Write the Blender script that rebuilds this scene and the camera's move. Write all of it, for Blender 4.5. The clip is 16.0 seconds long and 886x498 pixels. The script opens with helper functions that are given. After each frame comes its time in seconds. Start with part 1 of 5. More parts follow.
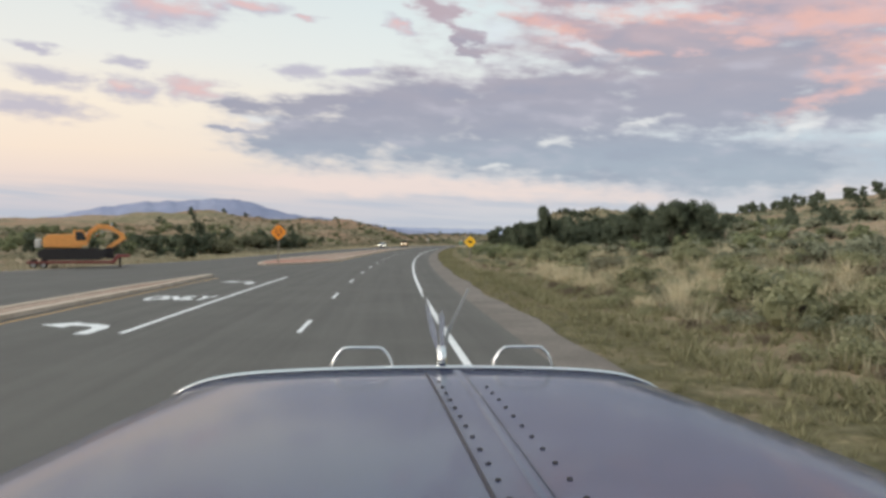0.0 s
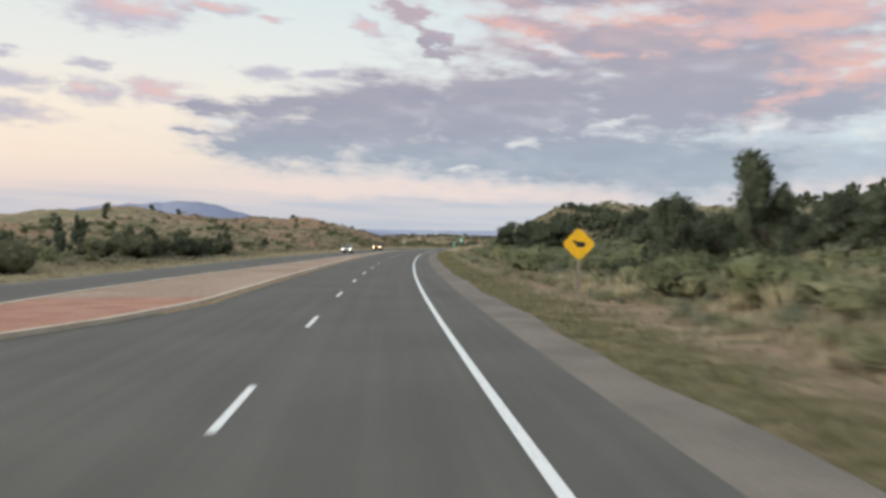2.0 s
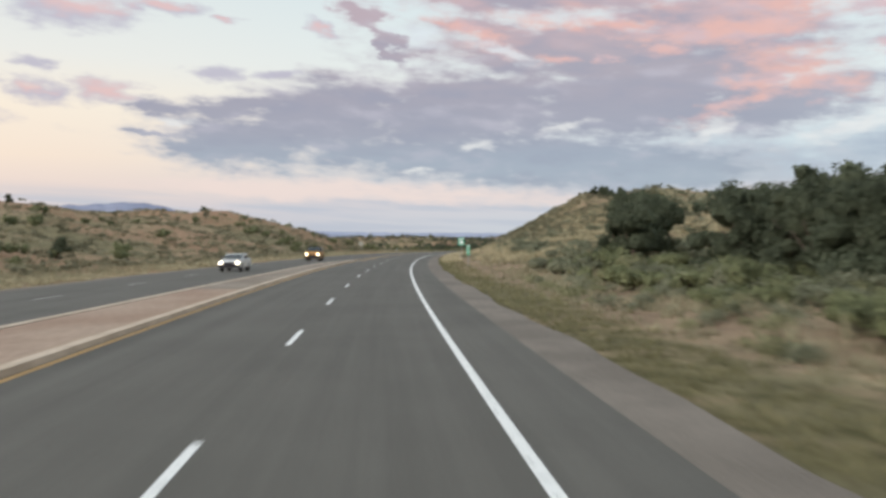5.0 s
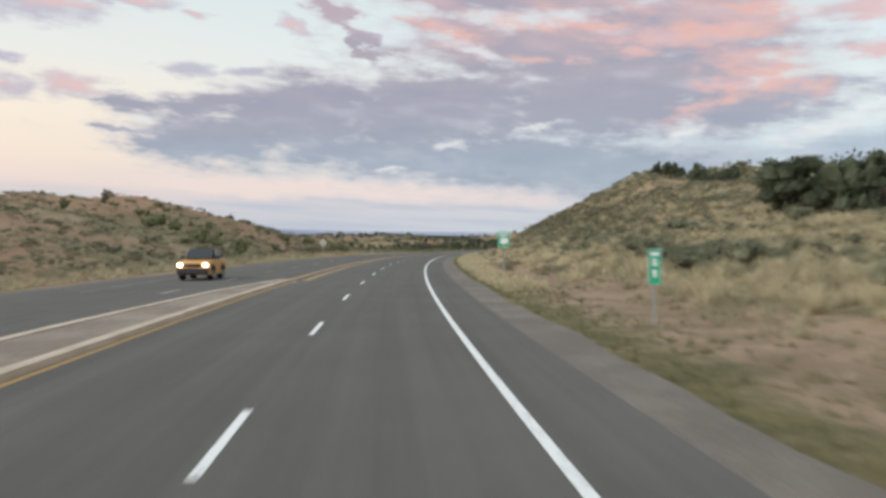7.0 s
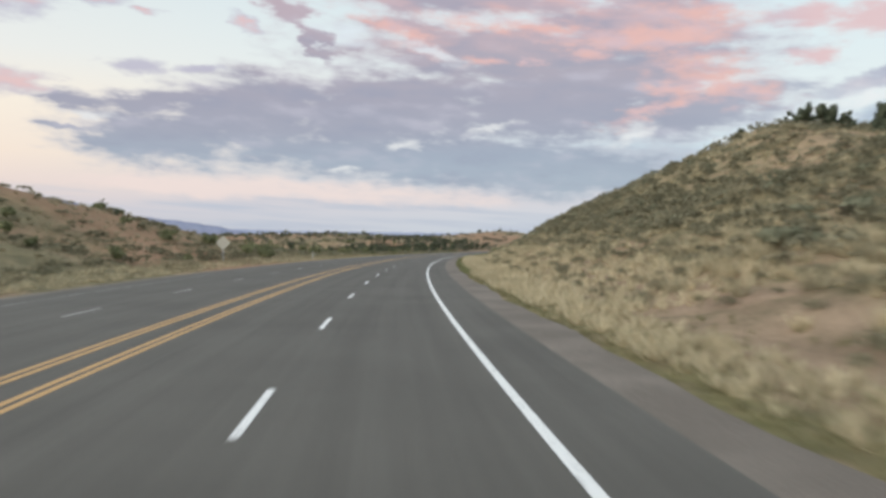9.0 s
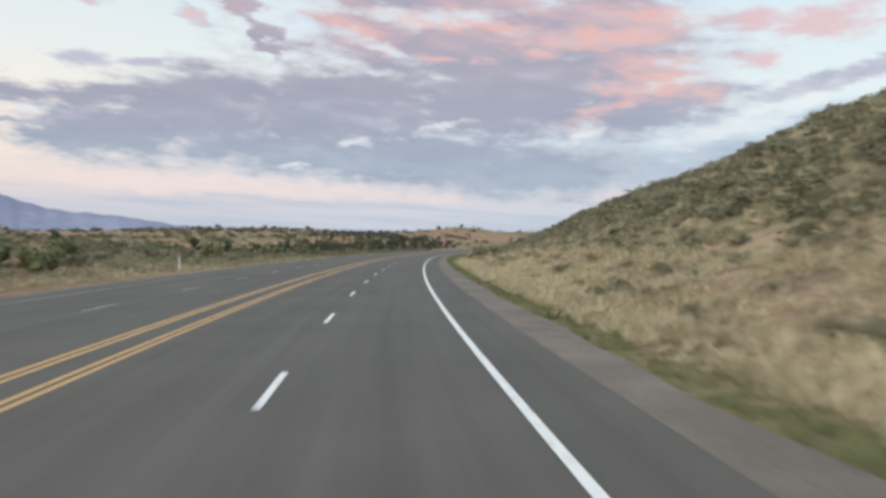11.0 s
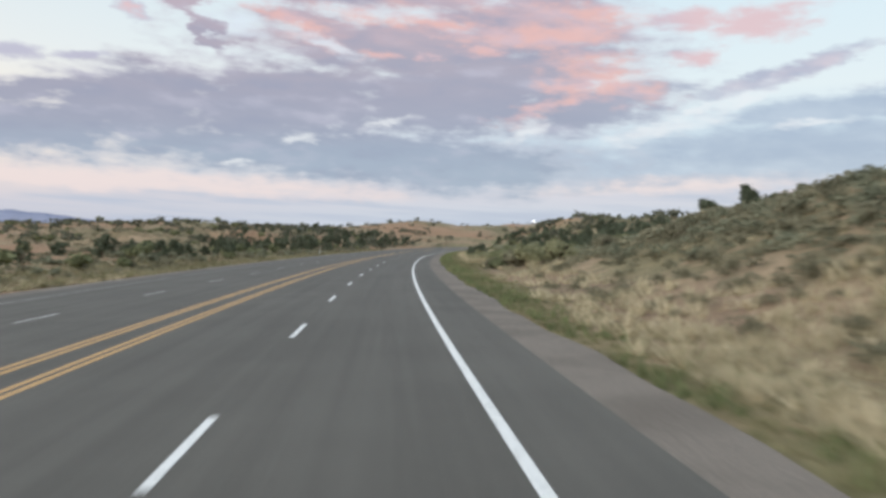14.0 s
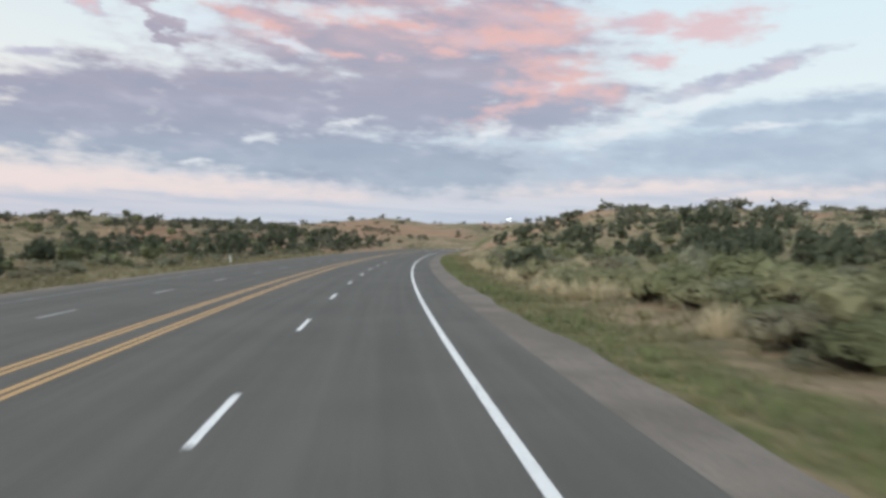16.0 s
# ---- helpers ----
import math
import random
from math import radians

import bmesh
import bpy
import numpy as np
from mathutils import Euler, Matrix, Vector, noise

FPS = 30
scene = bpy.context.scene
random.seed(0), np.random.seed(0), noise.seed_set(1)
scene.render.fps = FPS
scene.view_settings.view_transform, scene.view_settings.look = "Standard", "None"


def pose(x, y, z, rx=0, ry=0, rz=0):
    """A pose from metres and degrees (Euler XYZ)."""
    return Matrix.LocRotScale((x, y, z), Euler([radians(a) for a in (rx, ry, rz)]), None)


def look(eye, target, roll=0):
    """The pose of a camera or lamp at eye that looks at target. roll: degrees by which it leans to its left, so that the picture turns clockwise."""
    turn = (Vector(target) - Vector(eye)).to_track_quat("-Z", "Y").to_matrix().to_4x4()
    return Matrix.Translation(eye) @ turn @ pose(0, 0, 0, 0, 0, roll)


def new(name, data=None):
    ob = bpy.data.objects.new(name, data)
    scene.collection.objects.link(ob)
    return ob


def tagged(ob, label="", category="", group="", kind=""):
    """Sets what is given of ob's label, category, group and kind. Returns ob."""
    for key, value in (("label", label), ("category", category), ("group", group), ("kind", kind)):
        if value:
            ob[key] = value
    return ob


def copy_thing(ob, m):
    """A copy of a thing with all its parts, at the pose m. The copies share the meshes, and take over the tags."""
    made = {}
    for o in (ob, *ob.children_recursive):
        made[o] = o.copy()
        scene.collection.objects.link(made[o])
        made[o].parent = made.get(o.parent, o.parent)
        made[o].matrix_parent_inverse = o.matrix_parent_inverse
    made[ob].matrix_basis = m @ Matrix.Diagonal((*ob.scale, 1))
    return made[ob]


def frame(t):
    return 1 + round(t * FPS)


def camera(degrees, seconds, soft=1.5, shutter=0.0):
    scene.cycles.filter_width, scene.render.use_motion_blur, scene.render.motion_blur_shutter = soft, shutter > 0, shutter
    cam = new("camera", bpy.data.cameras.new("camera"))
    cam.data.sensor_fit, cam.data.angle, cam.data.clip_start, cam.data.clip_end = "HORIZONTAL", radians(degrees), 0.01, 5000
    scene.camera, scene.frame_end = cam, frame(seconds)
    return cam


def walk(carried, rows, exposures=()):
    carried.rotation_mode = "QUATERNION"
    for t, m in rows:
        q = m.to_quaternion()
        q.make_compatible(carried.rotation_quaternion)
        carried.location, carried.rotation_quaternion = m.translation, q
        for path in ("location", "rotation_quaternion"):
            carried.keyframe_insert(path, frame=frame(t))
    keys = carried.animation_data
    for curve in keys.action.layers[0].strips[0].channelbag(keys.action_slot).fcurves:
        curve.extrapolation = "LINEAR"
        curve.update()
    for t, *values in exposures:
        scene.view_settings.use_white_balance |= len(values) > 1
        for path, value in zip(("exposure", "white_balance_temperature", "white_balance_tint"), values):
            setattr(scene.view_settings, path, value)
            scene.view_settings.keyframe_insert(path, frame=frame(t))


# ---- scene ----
cam = camera(57.9, 16.0, soft=3.2, shutter=0.4)

# metres along y, lateral drift in x; yaw, pitch, roll in degrees
ROWS = [
    (0.0, 0.10, 0.01, 0.00, -0.48, -0.27), (0.5, -1.07, 14.79, -0.55, -0.36, -0.22),
    (1.0, -2.09, 29.57, -1.15, -0.35, 0.14), (1.5, -2.98, 44.37, -1.66, -0.36, 0.23),
    (2.0, -3.75, 59.18, -2.22, -0.35, 0.16), (2.5, -4.35, 73.99, -2.84, -0.29, 0.28),
    (3.0, -4.76, 88.81, -3.35, -0.23, 0.14), (3.5, -5.01, 103.63, -3.92, -0.41, 0.03),
    (4.0, -5.15, 118.45, -4.51, -0.20, 0.36), (4.5, -5.19, 133.28, -4.96, -0.20, 0.33),
    (5.0, -5.13, 148.10, -5.41, -0.20, 0.30), (5.5, -4.96, 162.92, -5.86, -0.19, 0.27),
    (6.0, -4.67, 177.75, -6.32, -0.19, 0.23), (6.5, -4.29, 192.57, -6.77, -0.18, 0.20),
    (7.0, -3.80, 207.38, -7.41, -0.27, -0.04), (7.5, -3.05, 222.19, -8.23, -0.25, -0.10),
    (8.0, -2.07, 236.99, -9.20, -0.30, -0.13), (8.5, -0.87, 251.77, -9.96, -0.15, -0.19),
    (9.0, 0.54, 266.53, -10.69, -0.24, -0.07), (9.5, 2.15, 281.27, -11.57, -0.28, -0.13),
    (10.0, 4.00, 295.99, -12.45, -0.32, -0.19), (10.5, 6.08, 310.67, -13.33, -0.36, -0.26),
    (11.0, 8.40, 325.32, -14.21, -0.40, -0.32), (11.5, 10.98, 339.92, -15.08, -0.43, -0.39),
    (12.0, 13.84, 354.47, -15.87, -0.55, -0.39), (12.5, 16.90, 368.97, -16.67, -0.61, -0.07),
    (13.0, 20.11, 383.45, -17.23, -0.56, 0.07), (13.5, 23.38, 397.91, -17.61, -0.55, 0.12),
    (14.0, 26.73, 412.35, -18.05, -0.63, 0.01), (14.5, 30.19, 426.76, -18.54, -0.70, 0.04),
    (15.0, 33.76, 441.15, -19.24, -0.64, 0.02), (15.5, 37.49, 455.50, -19.95, -0.78, 0.06),
    (16.0, 41.41, 469.79, -20.78, -0.58, -0.05)]
EYE = 2.32
# the road's gentle rise and fall: distance along it, grade in degrees
GRADE = [(-300, 0.0), (0, 0.0), (40, 0.1), (90, 0.17), (190, 0.24), (270, 0.19), (325, 0.05), (355, -0.1), (420, -0.18), (475, -0.2), (560, -0.1), (620, 0.0), (900, 0.0)]
RISE_S = np.arange(-300, 901, 5.0)
RISE_Z = np.cumsum(np.tan(np.radians(np.interp(RISE_S, [a for a, b in GRADE], [b for a, b in GRADE]))) * 5.0)
RISE_Z = RISE_Z - np.interp(0, RISE_S, RISE_Z)


def rise(s):
    return np.interp(s, RISE_S, RISE_Z)


SPEED = 29.65
# the truck has only just begun to move at the start
START = [(0.0, 0.0), (1 / 30, 0.02), (2 / 30, 0.7), (0.1, 1.8), (0.2, 5.1), (0.3, 8.3), (0.4, 11.6)]
walk(cam, [(t, pose(0.10 - 0.0797 * d, 0.9968 * d, EYE, 89.52 + 0.2 * t, -0.27, -1.1 * t)) for t, d in START]
     + [(t, pose(x, y, EYE + float(rise(SPEED * t)), 90 + p, r, w)) for t, x, y, w, p, r in ROWS[1:]],
     exposures=[(0.0, 0.03, 6380, 8.4), (9.0, 0.05, 6280, 8.6), (12.0, 0.08, 6130, 9.0), (16.0, 0.05, 6100, 9.0)])


# ---- light: dusk sky with broken cloud ----
def rgb(r, g, b, k=1.0):
    """Linear colour from 0-255 display values."""
    f = lambda c: (c / 255 / 12.92 if c / 255 <= 0.04045 else ((c / 255 + 0.055) / 1.055) ** 2.4) * k
    return (f(r), f(g), f(b), 1.0)


class Net:
    """A short hand for building node trees."""

    def __init__(self, tree):
        self.tree = tree

    def add(self, kind):
        return self.tree.nodes.new(kind)

    def put(self, socket, value):
        if isinstance(value, bpy.types.NodeSocket):
            self.tree.links.new(value, socket)
        elif value is not None:
            socket.default_value = value

    def math(self, op, a, b=None, c=None, clamp=False):
        n = self.add("ShaderNodeMath")
        n.operation, n.use_clamp = op, clamp
        for i, v in enumerate((a, b, c)):
            self.put(n.inputs[i], v)
        return n.outputs[0]

    def vmath(self, op, a, b=None):
        n = self.add("ShaderNodeVectorMath")
        n.operation = op
        self.put(n.inputs[0], a)
        self.put(n.inputs[1], b)
        return n.outputs["Value"] if op in ("LENGTH", "DOT_PRODUCT") else n.outputs[0]

    def mix(self, fac, a, b, blend="MIX"):
        n = self.add("ShaderNodeMix")
        n.data_type, n.blend_type = "RGBA", blend
        self.put(n.inputs[0], fac)
        self.put(n.inputs[6], a)
        self.put(n.inputs[7], b)
        return n.outputs[2]

    def noise(self, vec, scale, detail=4.0, rough=0.55, out=0):
        n = self.add("ShaderNodeTexNoise")
        self.put(n.inputs["Vector"], vec)
        self.put(n.inputs["Scale"], scale)
        self.put(n.inputs["Detail"], detail)
        self.put(n.inputs["Roughness"], rough)
        return n.outputs[out]

    def span(self, v, lo, hi, a=0.0, b=1.0, smooth=True):
        n = self.add("ShaderNodeMapRange")
        n.interpolation_type = "SMOOTHSTEP" if smooth else "LINEAR"
        for i, x in enumerate((v, lo, hi, a, b)):
            self.put(n.inputs[i], x)
        return n.outputs[0]

    def ramp(self, v, stops):
        n = self.add("ShaderNodeValToRGB")
        e = n.color_ramp.elements
        while len(e) < len(stops):
            e.new(0.5)
        for k, (p, c) in zip(e, stops):
            k.position, k.color = p, c
        self.put(n.inputs[0], v)
        return n.outputs[0]


SUN_AZ, SUN_EL = 118.0, 7.0        # degrees left of north (+y), above the horizon
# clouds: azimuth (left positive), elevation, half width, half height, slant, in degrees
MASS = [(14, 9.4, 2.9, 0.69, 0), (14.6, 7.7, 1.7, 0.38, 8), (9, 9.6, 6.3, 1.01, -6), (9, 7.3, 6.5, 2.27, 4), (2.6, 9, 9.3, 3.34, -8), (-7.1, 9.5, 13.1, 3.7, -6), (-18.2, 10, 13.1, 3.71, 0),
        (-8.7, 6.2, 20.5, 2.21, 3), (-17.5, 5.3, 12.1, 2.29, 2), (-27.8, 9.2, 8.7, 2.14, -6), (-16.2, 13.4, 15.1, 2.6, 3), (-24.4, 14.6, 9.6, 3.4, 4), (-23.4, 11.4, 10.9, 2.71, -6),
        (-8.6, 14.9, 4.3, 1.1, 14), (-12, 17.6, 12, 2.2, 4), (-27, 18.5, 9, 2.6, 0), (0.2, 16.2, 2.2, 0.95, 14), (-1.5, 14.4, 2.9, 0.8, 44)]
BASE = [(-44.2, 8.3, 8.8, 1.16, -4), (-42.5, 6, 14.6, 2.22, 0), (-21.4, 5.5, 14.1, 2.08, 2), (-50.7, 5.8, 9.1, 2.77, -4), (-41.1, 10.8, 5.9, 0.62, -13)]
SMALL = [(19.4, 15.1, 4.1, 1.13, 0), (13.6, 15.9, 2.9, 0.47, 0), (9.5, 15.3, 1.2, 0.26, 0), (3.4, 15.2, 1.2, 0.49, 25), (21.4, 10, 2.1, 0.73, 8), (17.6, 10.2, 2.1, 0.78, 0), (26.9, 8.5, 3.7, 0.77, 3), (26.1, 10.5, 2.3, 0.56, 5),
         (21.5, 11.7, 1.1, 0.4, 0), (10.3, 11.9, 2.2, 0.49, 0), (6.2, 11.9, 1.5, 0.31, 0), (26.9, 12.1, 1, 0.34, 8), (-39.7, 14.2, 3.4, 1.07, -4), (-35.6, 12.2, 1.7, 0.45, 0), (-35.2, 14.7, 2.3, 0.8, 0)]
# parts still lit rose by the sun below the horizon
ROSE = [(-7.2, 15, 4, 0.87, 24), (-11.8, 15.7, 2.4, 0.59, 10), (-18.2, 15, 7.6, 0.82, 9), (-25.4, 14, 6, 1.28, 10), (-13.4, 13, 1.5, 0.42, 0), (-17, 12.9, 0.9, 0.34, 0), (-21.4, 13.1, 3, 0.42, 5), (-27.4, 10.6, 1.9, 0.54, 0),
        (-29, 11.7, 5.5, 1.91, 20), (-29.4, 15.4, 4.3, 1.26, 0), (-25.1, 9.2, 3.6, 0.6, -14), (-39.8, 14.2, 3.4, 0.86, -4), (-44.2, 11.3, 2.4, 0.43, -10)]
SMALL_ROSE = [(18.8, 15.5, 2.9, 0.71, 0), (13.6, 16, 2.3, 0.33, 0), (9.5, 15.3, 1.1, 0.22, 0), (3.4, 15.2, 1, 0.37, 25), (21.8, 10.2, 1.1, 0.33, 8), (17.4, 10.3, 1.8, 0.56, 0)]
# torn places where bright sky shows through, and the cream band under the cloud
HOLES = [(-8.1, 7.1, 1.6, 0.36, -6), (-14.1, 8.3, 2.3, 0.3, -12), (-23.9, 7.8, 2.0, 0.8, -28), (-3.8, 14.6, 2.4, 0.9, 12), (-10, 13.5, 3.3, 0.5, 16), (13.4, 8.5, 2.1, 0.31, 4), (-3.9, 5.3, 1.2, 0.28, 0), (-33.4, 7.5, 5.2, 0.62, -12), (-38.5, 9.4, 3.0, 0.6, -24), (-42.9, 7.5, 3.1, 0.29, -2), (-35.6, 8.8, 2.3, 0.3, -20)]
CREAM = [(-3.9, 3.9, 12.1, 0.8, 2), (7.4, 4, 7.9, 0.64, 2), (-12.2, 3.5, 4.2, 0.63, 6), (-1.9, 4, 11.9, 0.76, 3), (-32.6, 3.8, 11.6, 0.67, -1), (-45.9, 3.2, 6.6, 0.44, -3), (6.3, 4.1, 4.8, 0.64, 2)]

world = bpy.data.worlds.new("dusk")
scene.world = world
world.use_nodes = True
w = Net(world.node_tree)
w.tree.nodes.clear()
way = w.add("ShaderNodeTexCoord").outputs["Generated"]
xyz = w.add("ShaderNodeSeparateXYZ")
w.put(xyz.inputs[0], way)
az = w.math("MULTIPLY", w.math("ARCTAN2", w.math("MULTIPLY", xyz.outputs[0], -1.0), xyz.outputs[1]), 57.2958)
el = w.math("MULTIPLY", w.math("ARCSINE", xyz.outputs[2]), 57.2958)


def pair(a, b):
    n = w.add("ShaderNodeCombineXYZ")
    w.put(n.inputs[0], a)
    w.put(n.inputs[1], b)
    return n.outputs[0]


plain = pair(az, el)
# streaks lie long and slightly slanted
slant = w.math("SUBTRACT", el, w.math("MULTIPLY", az, 0.06))
stretch = pair(w.math("MULTIPLY", az, 0.42), w.math("MULTIPLY", slant, 1.15))
wisp = pair(w.math("MULTIPLY", az, 0.22), w.math("MULTIPLY", slant, 1.3))
wobble = w.vmath("SUBTRACT", w.noise(stretch, 0.55, 5.0, 0.6, out=1), (0.5, 0.5, 0.5))
ruffle = w.vmath("MULTIPLY", w.vmath("SUBTRACT", w.noise(stretch, 1.1, 5.0, 0.55, out=1), (0.5, 0.5, 0.5)), (3.6, 1.2, 0.0))


def heap(rows, warp, blend=0.1):
    """How far inside any of the slanted ovals a direction lies: one at a centre, nothing at a rim."""
    at = w.vmath("ADD", w.vmath("ADD", plain, ruffle), w.vmath("MULTIPLY", wobble, (warp * 2.0, warp, 0.0)))
    best = None
    for a, e, ra, re, turn in rows:
        c, s = math.cos(radians(turn)), math.sin(radians(turn))
        u = w.math("SUBTRACT", w.vmath("DOT_PRODUCT", at, (c / ra, s / ra, 0)), (a * c + e * s) / ra)
        v = w.math("SUBTRACT", w.vmath("DOT_PRODUCT", at, (-s / re, c / re, 0)), (e * c - a * s) / re)
        one = w.math("SUBTRACT", 1.0, w.math("SQRT", w.math("ADD", w.math("MULTIPLY", u, u), w.math("MULTIPLY", v, v))))
        best = one if best is None else w.math("SMOOTH_MAX", best, one, blend)
    return best


def jitter(vec, scale, amount, detail=5.0, rough=0.55):
    return w.math("MULTIPLY", w.math("SUBTRACT", w.noise(vec, scale, detail, rough), 0.5), amount)


fine = jitter(stretch, 0.85, 0.9)
streaky = jitter(wisp, 0.9, 0.8, 5.0, 0.6)
grain = jitter(stretch, 1.7, 0.9, 5.0, 0.55)
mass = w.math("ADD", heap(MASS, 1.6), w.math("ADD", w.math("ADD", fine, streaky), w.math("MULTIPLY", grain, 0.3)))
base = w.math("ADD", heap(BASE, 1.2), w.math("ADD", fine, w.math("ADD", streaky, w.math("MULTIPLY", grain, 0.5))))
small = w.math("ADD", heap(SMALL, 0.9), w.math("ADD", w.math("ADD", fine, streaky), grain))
# elsewhere the broken cloud goes on
away = w.span(w.math("ABSOLUTE", w.math("ADD", az, 9.0)), 42.0, 62.0)
high = w.span(el, 18.5, 24.0)
loose = w.math("MULTIPLY", w.math("SUBTRACT", w.noise(way, 3.0, 5.0, 0.55), 0.52), 4.0)
other = w.math("MAXIMUM", away, high)
here = w.math("SUBTRACT", 1.0, other)
mass = w.math("ADD", w.math("MULTIPLY", mass, here), w.math("MULTIPLY", loose, other))
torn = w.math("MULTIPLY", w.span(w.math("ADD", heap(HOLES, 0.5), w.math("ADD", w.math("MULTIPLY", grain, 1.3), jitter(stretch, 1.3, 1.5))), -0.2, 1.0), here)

# clear sky: cream and rose low down, pale blue above, warmer to the left
warm = w.span(az, -25.0, 28.0)
up = w.math("DIVIDE", el, 24.0, clamp=True)
left_sky = w.ramp(up, [(0.0, rgb(188, 186, 196)), (0.10, rgb(202, 197, 204)), (0.17, rgb(233, 212, 203)), (0.25, rgb(245, 223, 204)), (0.38, rgb(247, 231, 212)), (0.52, rgb(234, 231, 224)), (1.0, rgb(203, 220, 226))])
right_sky = w.ramp(up, [(0.0, rgb(196, 204, 212)), (0.07, rgb(198, 203, 212)), (0.13, rgb(208, 204, 210)), (0.19, rgb(194, 203, 213)), (0.30, rgb(208, 219, 224)), (0.42, rgb(224, 230, 228)), (0.6, rgb(218, 229, 230)), (1.0, rgb(198, 217, 226))])
clear = w.mix(warm, right_sky, left_sky)
haze = w.noise(pair(w.math("MULTIPLY", az, 0.09), w.math("MULTIPLY", slant, 1.7)), 0.7, 4.0, 0.55)
low = w.math("MULTIPLY", w.span(haze, 0.42, 0.62), w.span(el, 4.6, 2.6))
clear = w.mix(w.math("MULTIPLY", low, 0.75), clear, rgb(180, 187, 202))
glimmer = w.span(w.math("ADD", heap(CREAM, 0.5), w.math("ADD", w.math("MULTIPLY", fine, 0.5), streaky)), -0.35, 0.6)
clear = w.mix(w.math("MULTIPLY", glimmer, 0.75), clear, rgb(236, 215, 208))

# cloud: blue-grey bases, mauve bodies
body = w.ramp(up, [(0.0, rgb(166, 176, 192)), (0.20, rgb(161, 171, 186)), (0.27, rgb(157, 165, 181)), (0.33, rgb(157, 158, 174)), (0.42, rgb(160, 156, 171)), (0.52, rgb(170, 160, 171)), (0.62, rgb(184, 165, 173)), (1.0, rgb(192, 168, 176))])
lump = w.noise(stretch, 0.36, 5.0, 0.5)
lump_up = w.noise(w.vmath("ADD", stretch, (0.2, 0.9, 0.0)), 0.36, 5.0, 0.5)
relief = w.math("SUBTRACT", lump, lump_up)
body = w.mix(w.span(relief, 0.0, 0.22, 0.0, 0.42), body, rgb(200, 194, 206))
body = w.mix(w.span(relief, 0.0, -0.22, 0.0, 0.45), body, rgb(144, 147, 168))
body = w.mix(w.span(w.noise(wisp, 0.55, 4.0, 0.55), 0.44, 0.66, 0.0, 0.25), body, rgb(146, 149, 168))
body = w.mix(w.span(az, -26.0, -36.0, 0.0, 0.4), body, rgb(176, 186, 200))
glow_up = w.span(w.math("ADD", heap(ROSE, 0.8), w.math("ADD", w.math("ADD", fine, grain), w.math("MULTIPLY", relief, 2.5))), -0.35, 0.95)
flush = w.math("MULTIPLY", w.math("MULTIPLY", w.span(el, 11.5, 17.5), w.span(w.math("ADD", w.noise(wisp, 0.8, 5.0, 0.6), w.math("MULTIPLY", relief, 0.8)), 0.40, 0.68)), w.span(az, -2.0, -9.0, 0.0, 0.45))
pink = w.mix(w.span(w.noise(stretch, 0.9, 4.0, 0.55), 0.4, 0.65), rgb(240, 182, 166), rgb(222, 184, 184))
body = w.mix(w.math("MAXIMUM", w.math("MULTIPLY", glow_up, 0.72), flush), body, pink)
thick = w.span(mass, 0.0, 0.5)
body = w.mix(w.math("MULTIPLY", w.math("SUBTRACT", 1.0, thick), 0.4), body, rgb(226, 220, 222))
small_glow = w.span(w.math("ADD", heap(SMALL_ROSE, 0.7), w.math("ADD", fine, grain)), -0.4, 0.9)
small_body = w.mix(w.math("MULTIPLY", w.math("MAXIMUM", small_glow, w.span(az, -30.0, -36.0)), 0.75), rgb(184, 178, 194), rgb(232, 184, 178))
sky = w.mix(w.math("MULTIPLY", w.span(base, -0.35, 0.6), w.span(away, 0.0, 1.0, 0.92, 0.0)), clear, w.mix(w.span(relief, -0.15, 0.18), w.mix(w.span(el, 9.0, 11.0), rgb(164, 175, 192), rgb(172, 172, 188)), w.mix(w.span(el, 9.0, 11.0), rgb(182, 191, 203), rgb(214, 196, 200))))
sky = w.mix(w.math("MULTIPLY", w.span(mass, -0.3, 0.52), 0.96), sky, body)
sky = w.mix(w.math("MULTIPLY", w.math("MULTIPLY", w.span(small, -0.45, 0.75), 0.85), here), sky, small_body)
sky = w.mix(w.math("MULTIPLY", torn, 0.72), sky, w.mix(w.span(el, 9.0, 12.0), rgb(232, 230, 228), rgb(222, 228, 232)))
# the glow round the sunken sun, behind and to the left
sun_dir = (-math.sin(radians(SUN_AZ)), math.cos(radians(SUN_AZ)), math.sin(radians(SUN_EL)))
glow = w.math("POWER", w.math("MAXIMUM", w.vmath("DOT_PRODUCT", way, sun_dir), 0.0), 4.0)
sky = w.mix(glow, sky, (2.8, 2.65, 2.5, 1))
sky = w.mix(w.span(el, -3.0, -0.5, 1.0, 0.0), sky, rgb(140, 130, 110))
nishita = w.add("ShaderNodeTexSky")
nishita.sky_type, nishita.sun_disc = "NISHITA", False
nishita.sun_elevation, nishita.sun_rotation = radians(SUN_EL), radians(-SUN_AZ)
back = w.add("ShaderNodeBackground")
w.put(back.inputs[0], w.mix(1.0, sky, w.mix(1.0, nishita.outputs[0], (0.012, 0.012, 0.012, 1), "MULTIPLY"), "ADD"))
w.put(back.inputs[1], 1.0)
w.put(w.add("ShaderNodeOutputWorld").inputs[0], back.outputs[0])

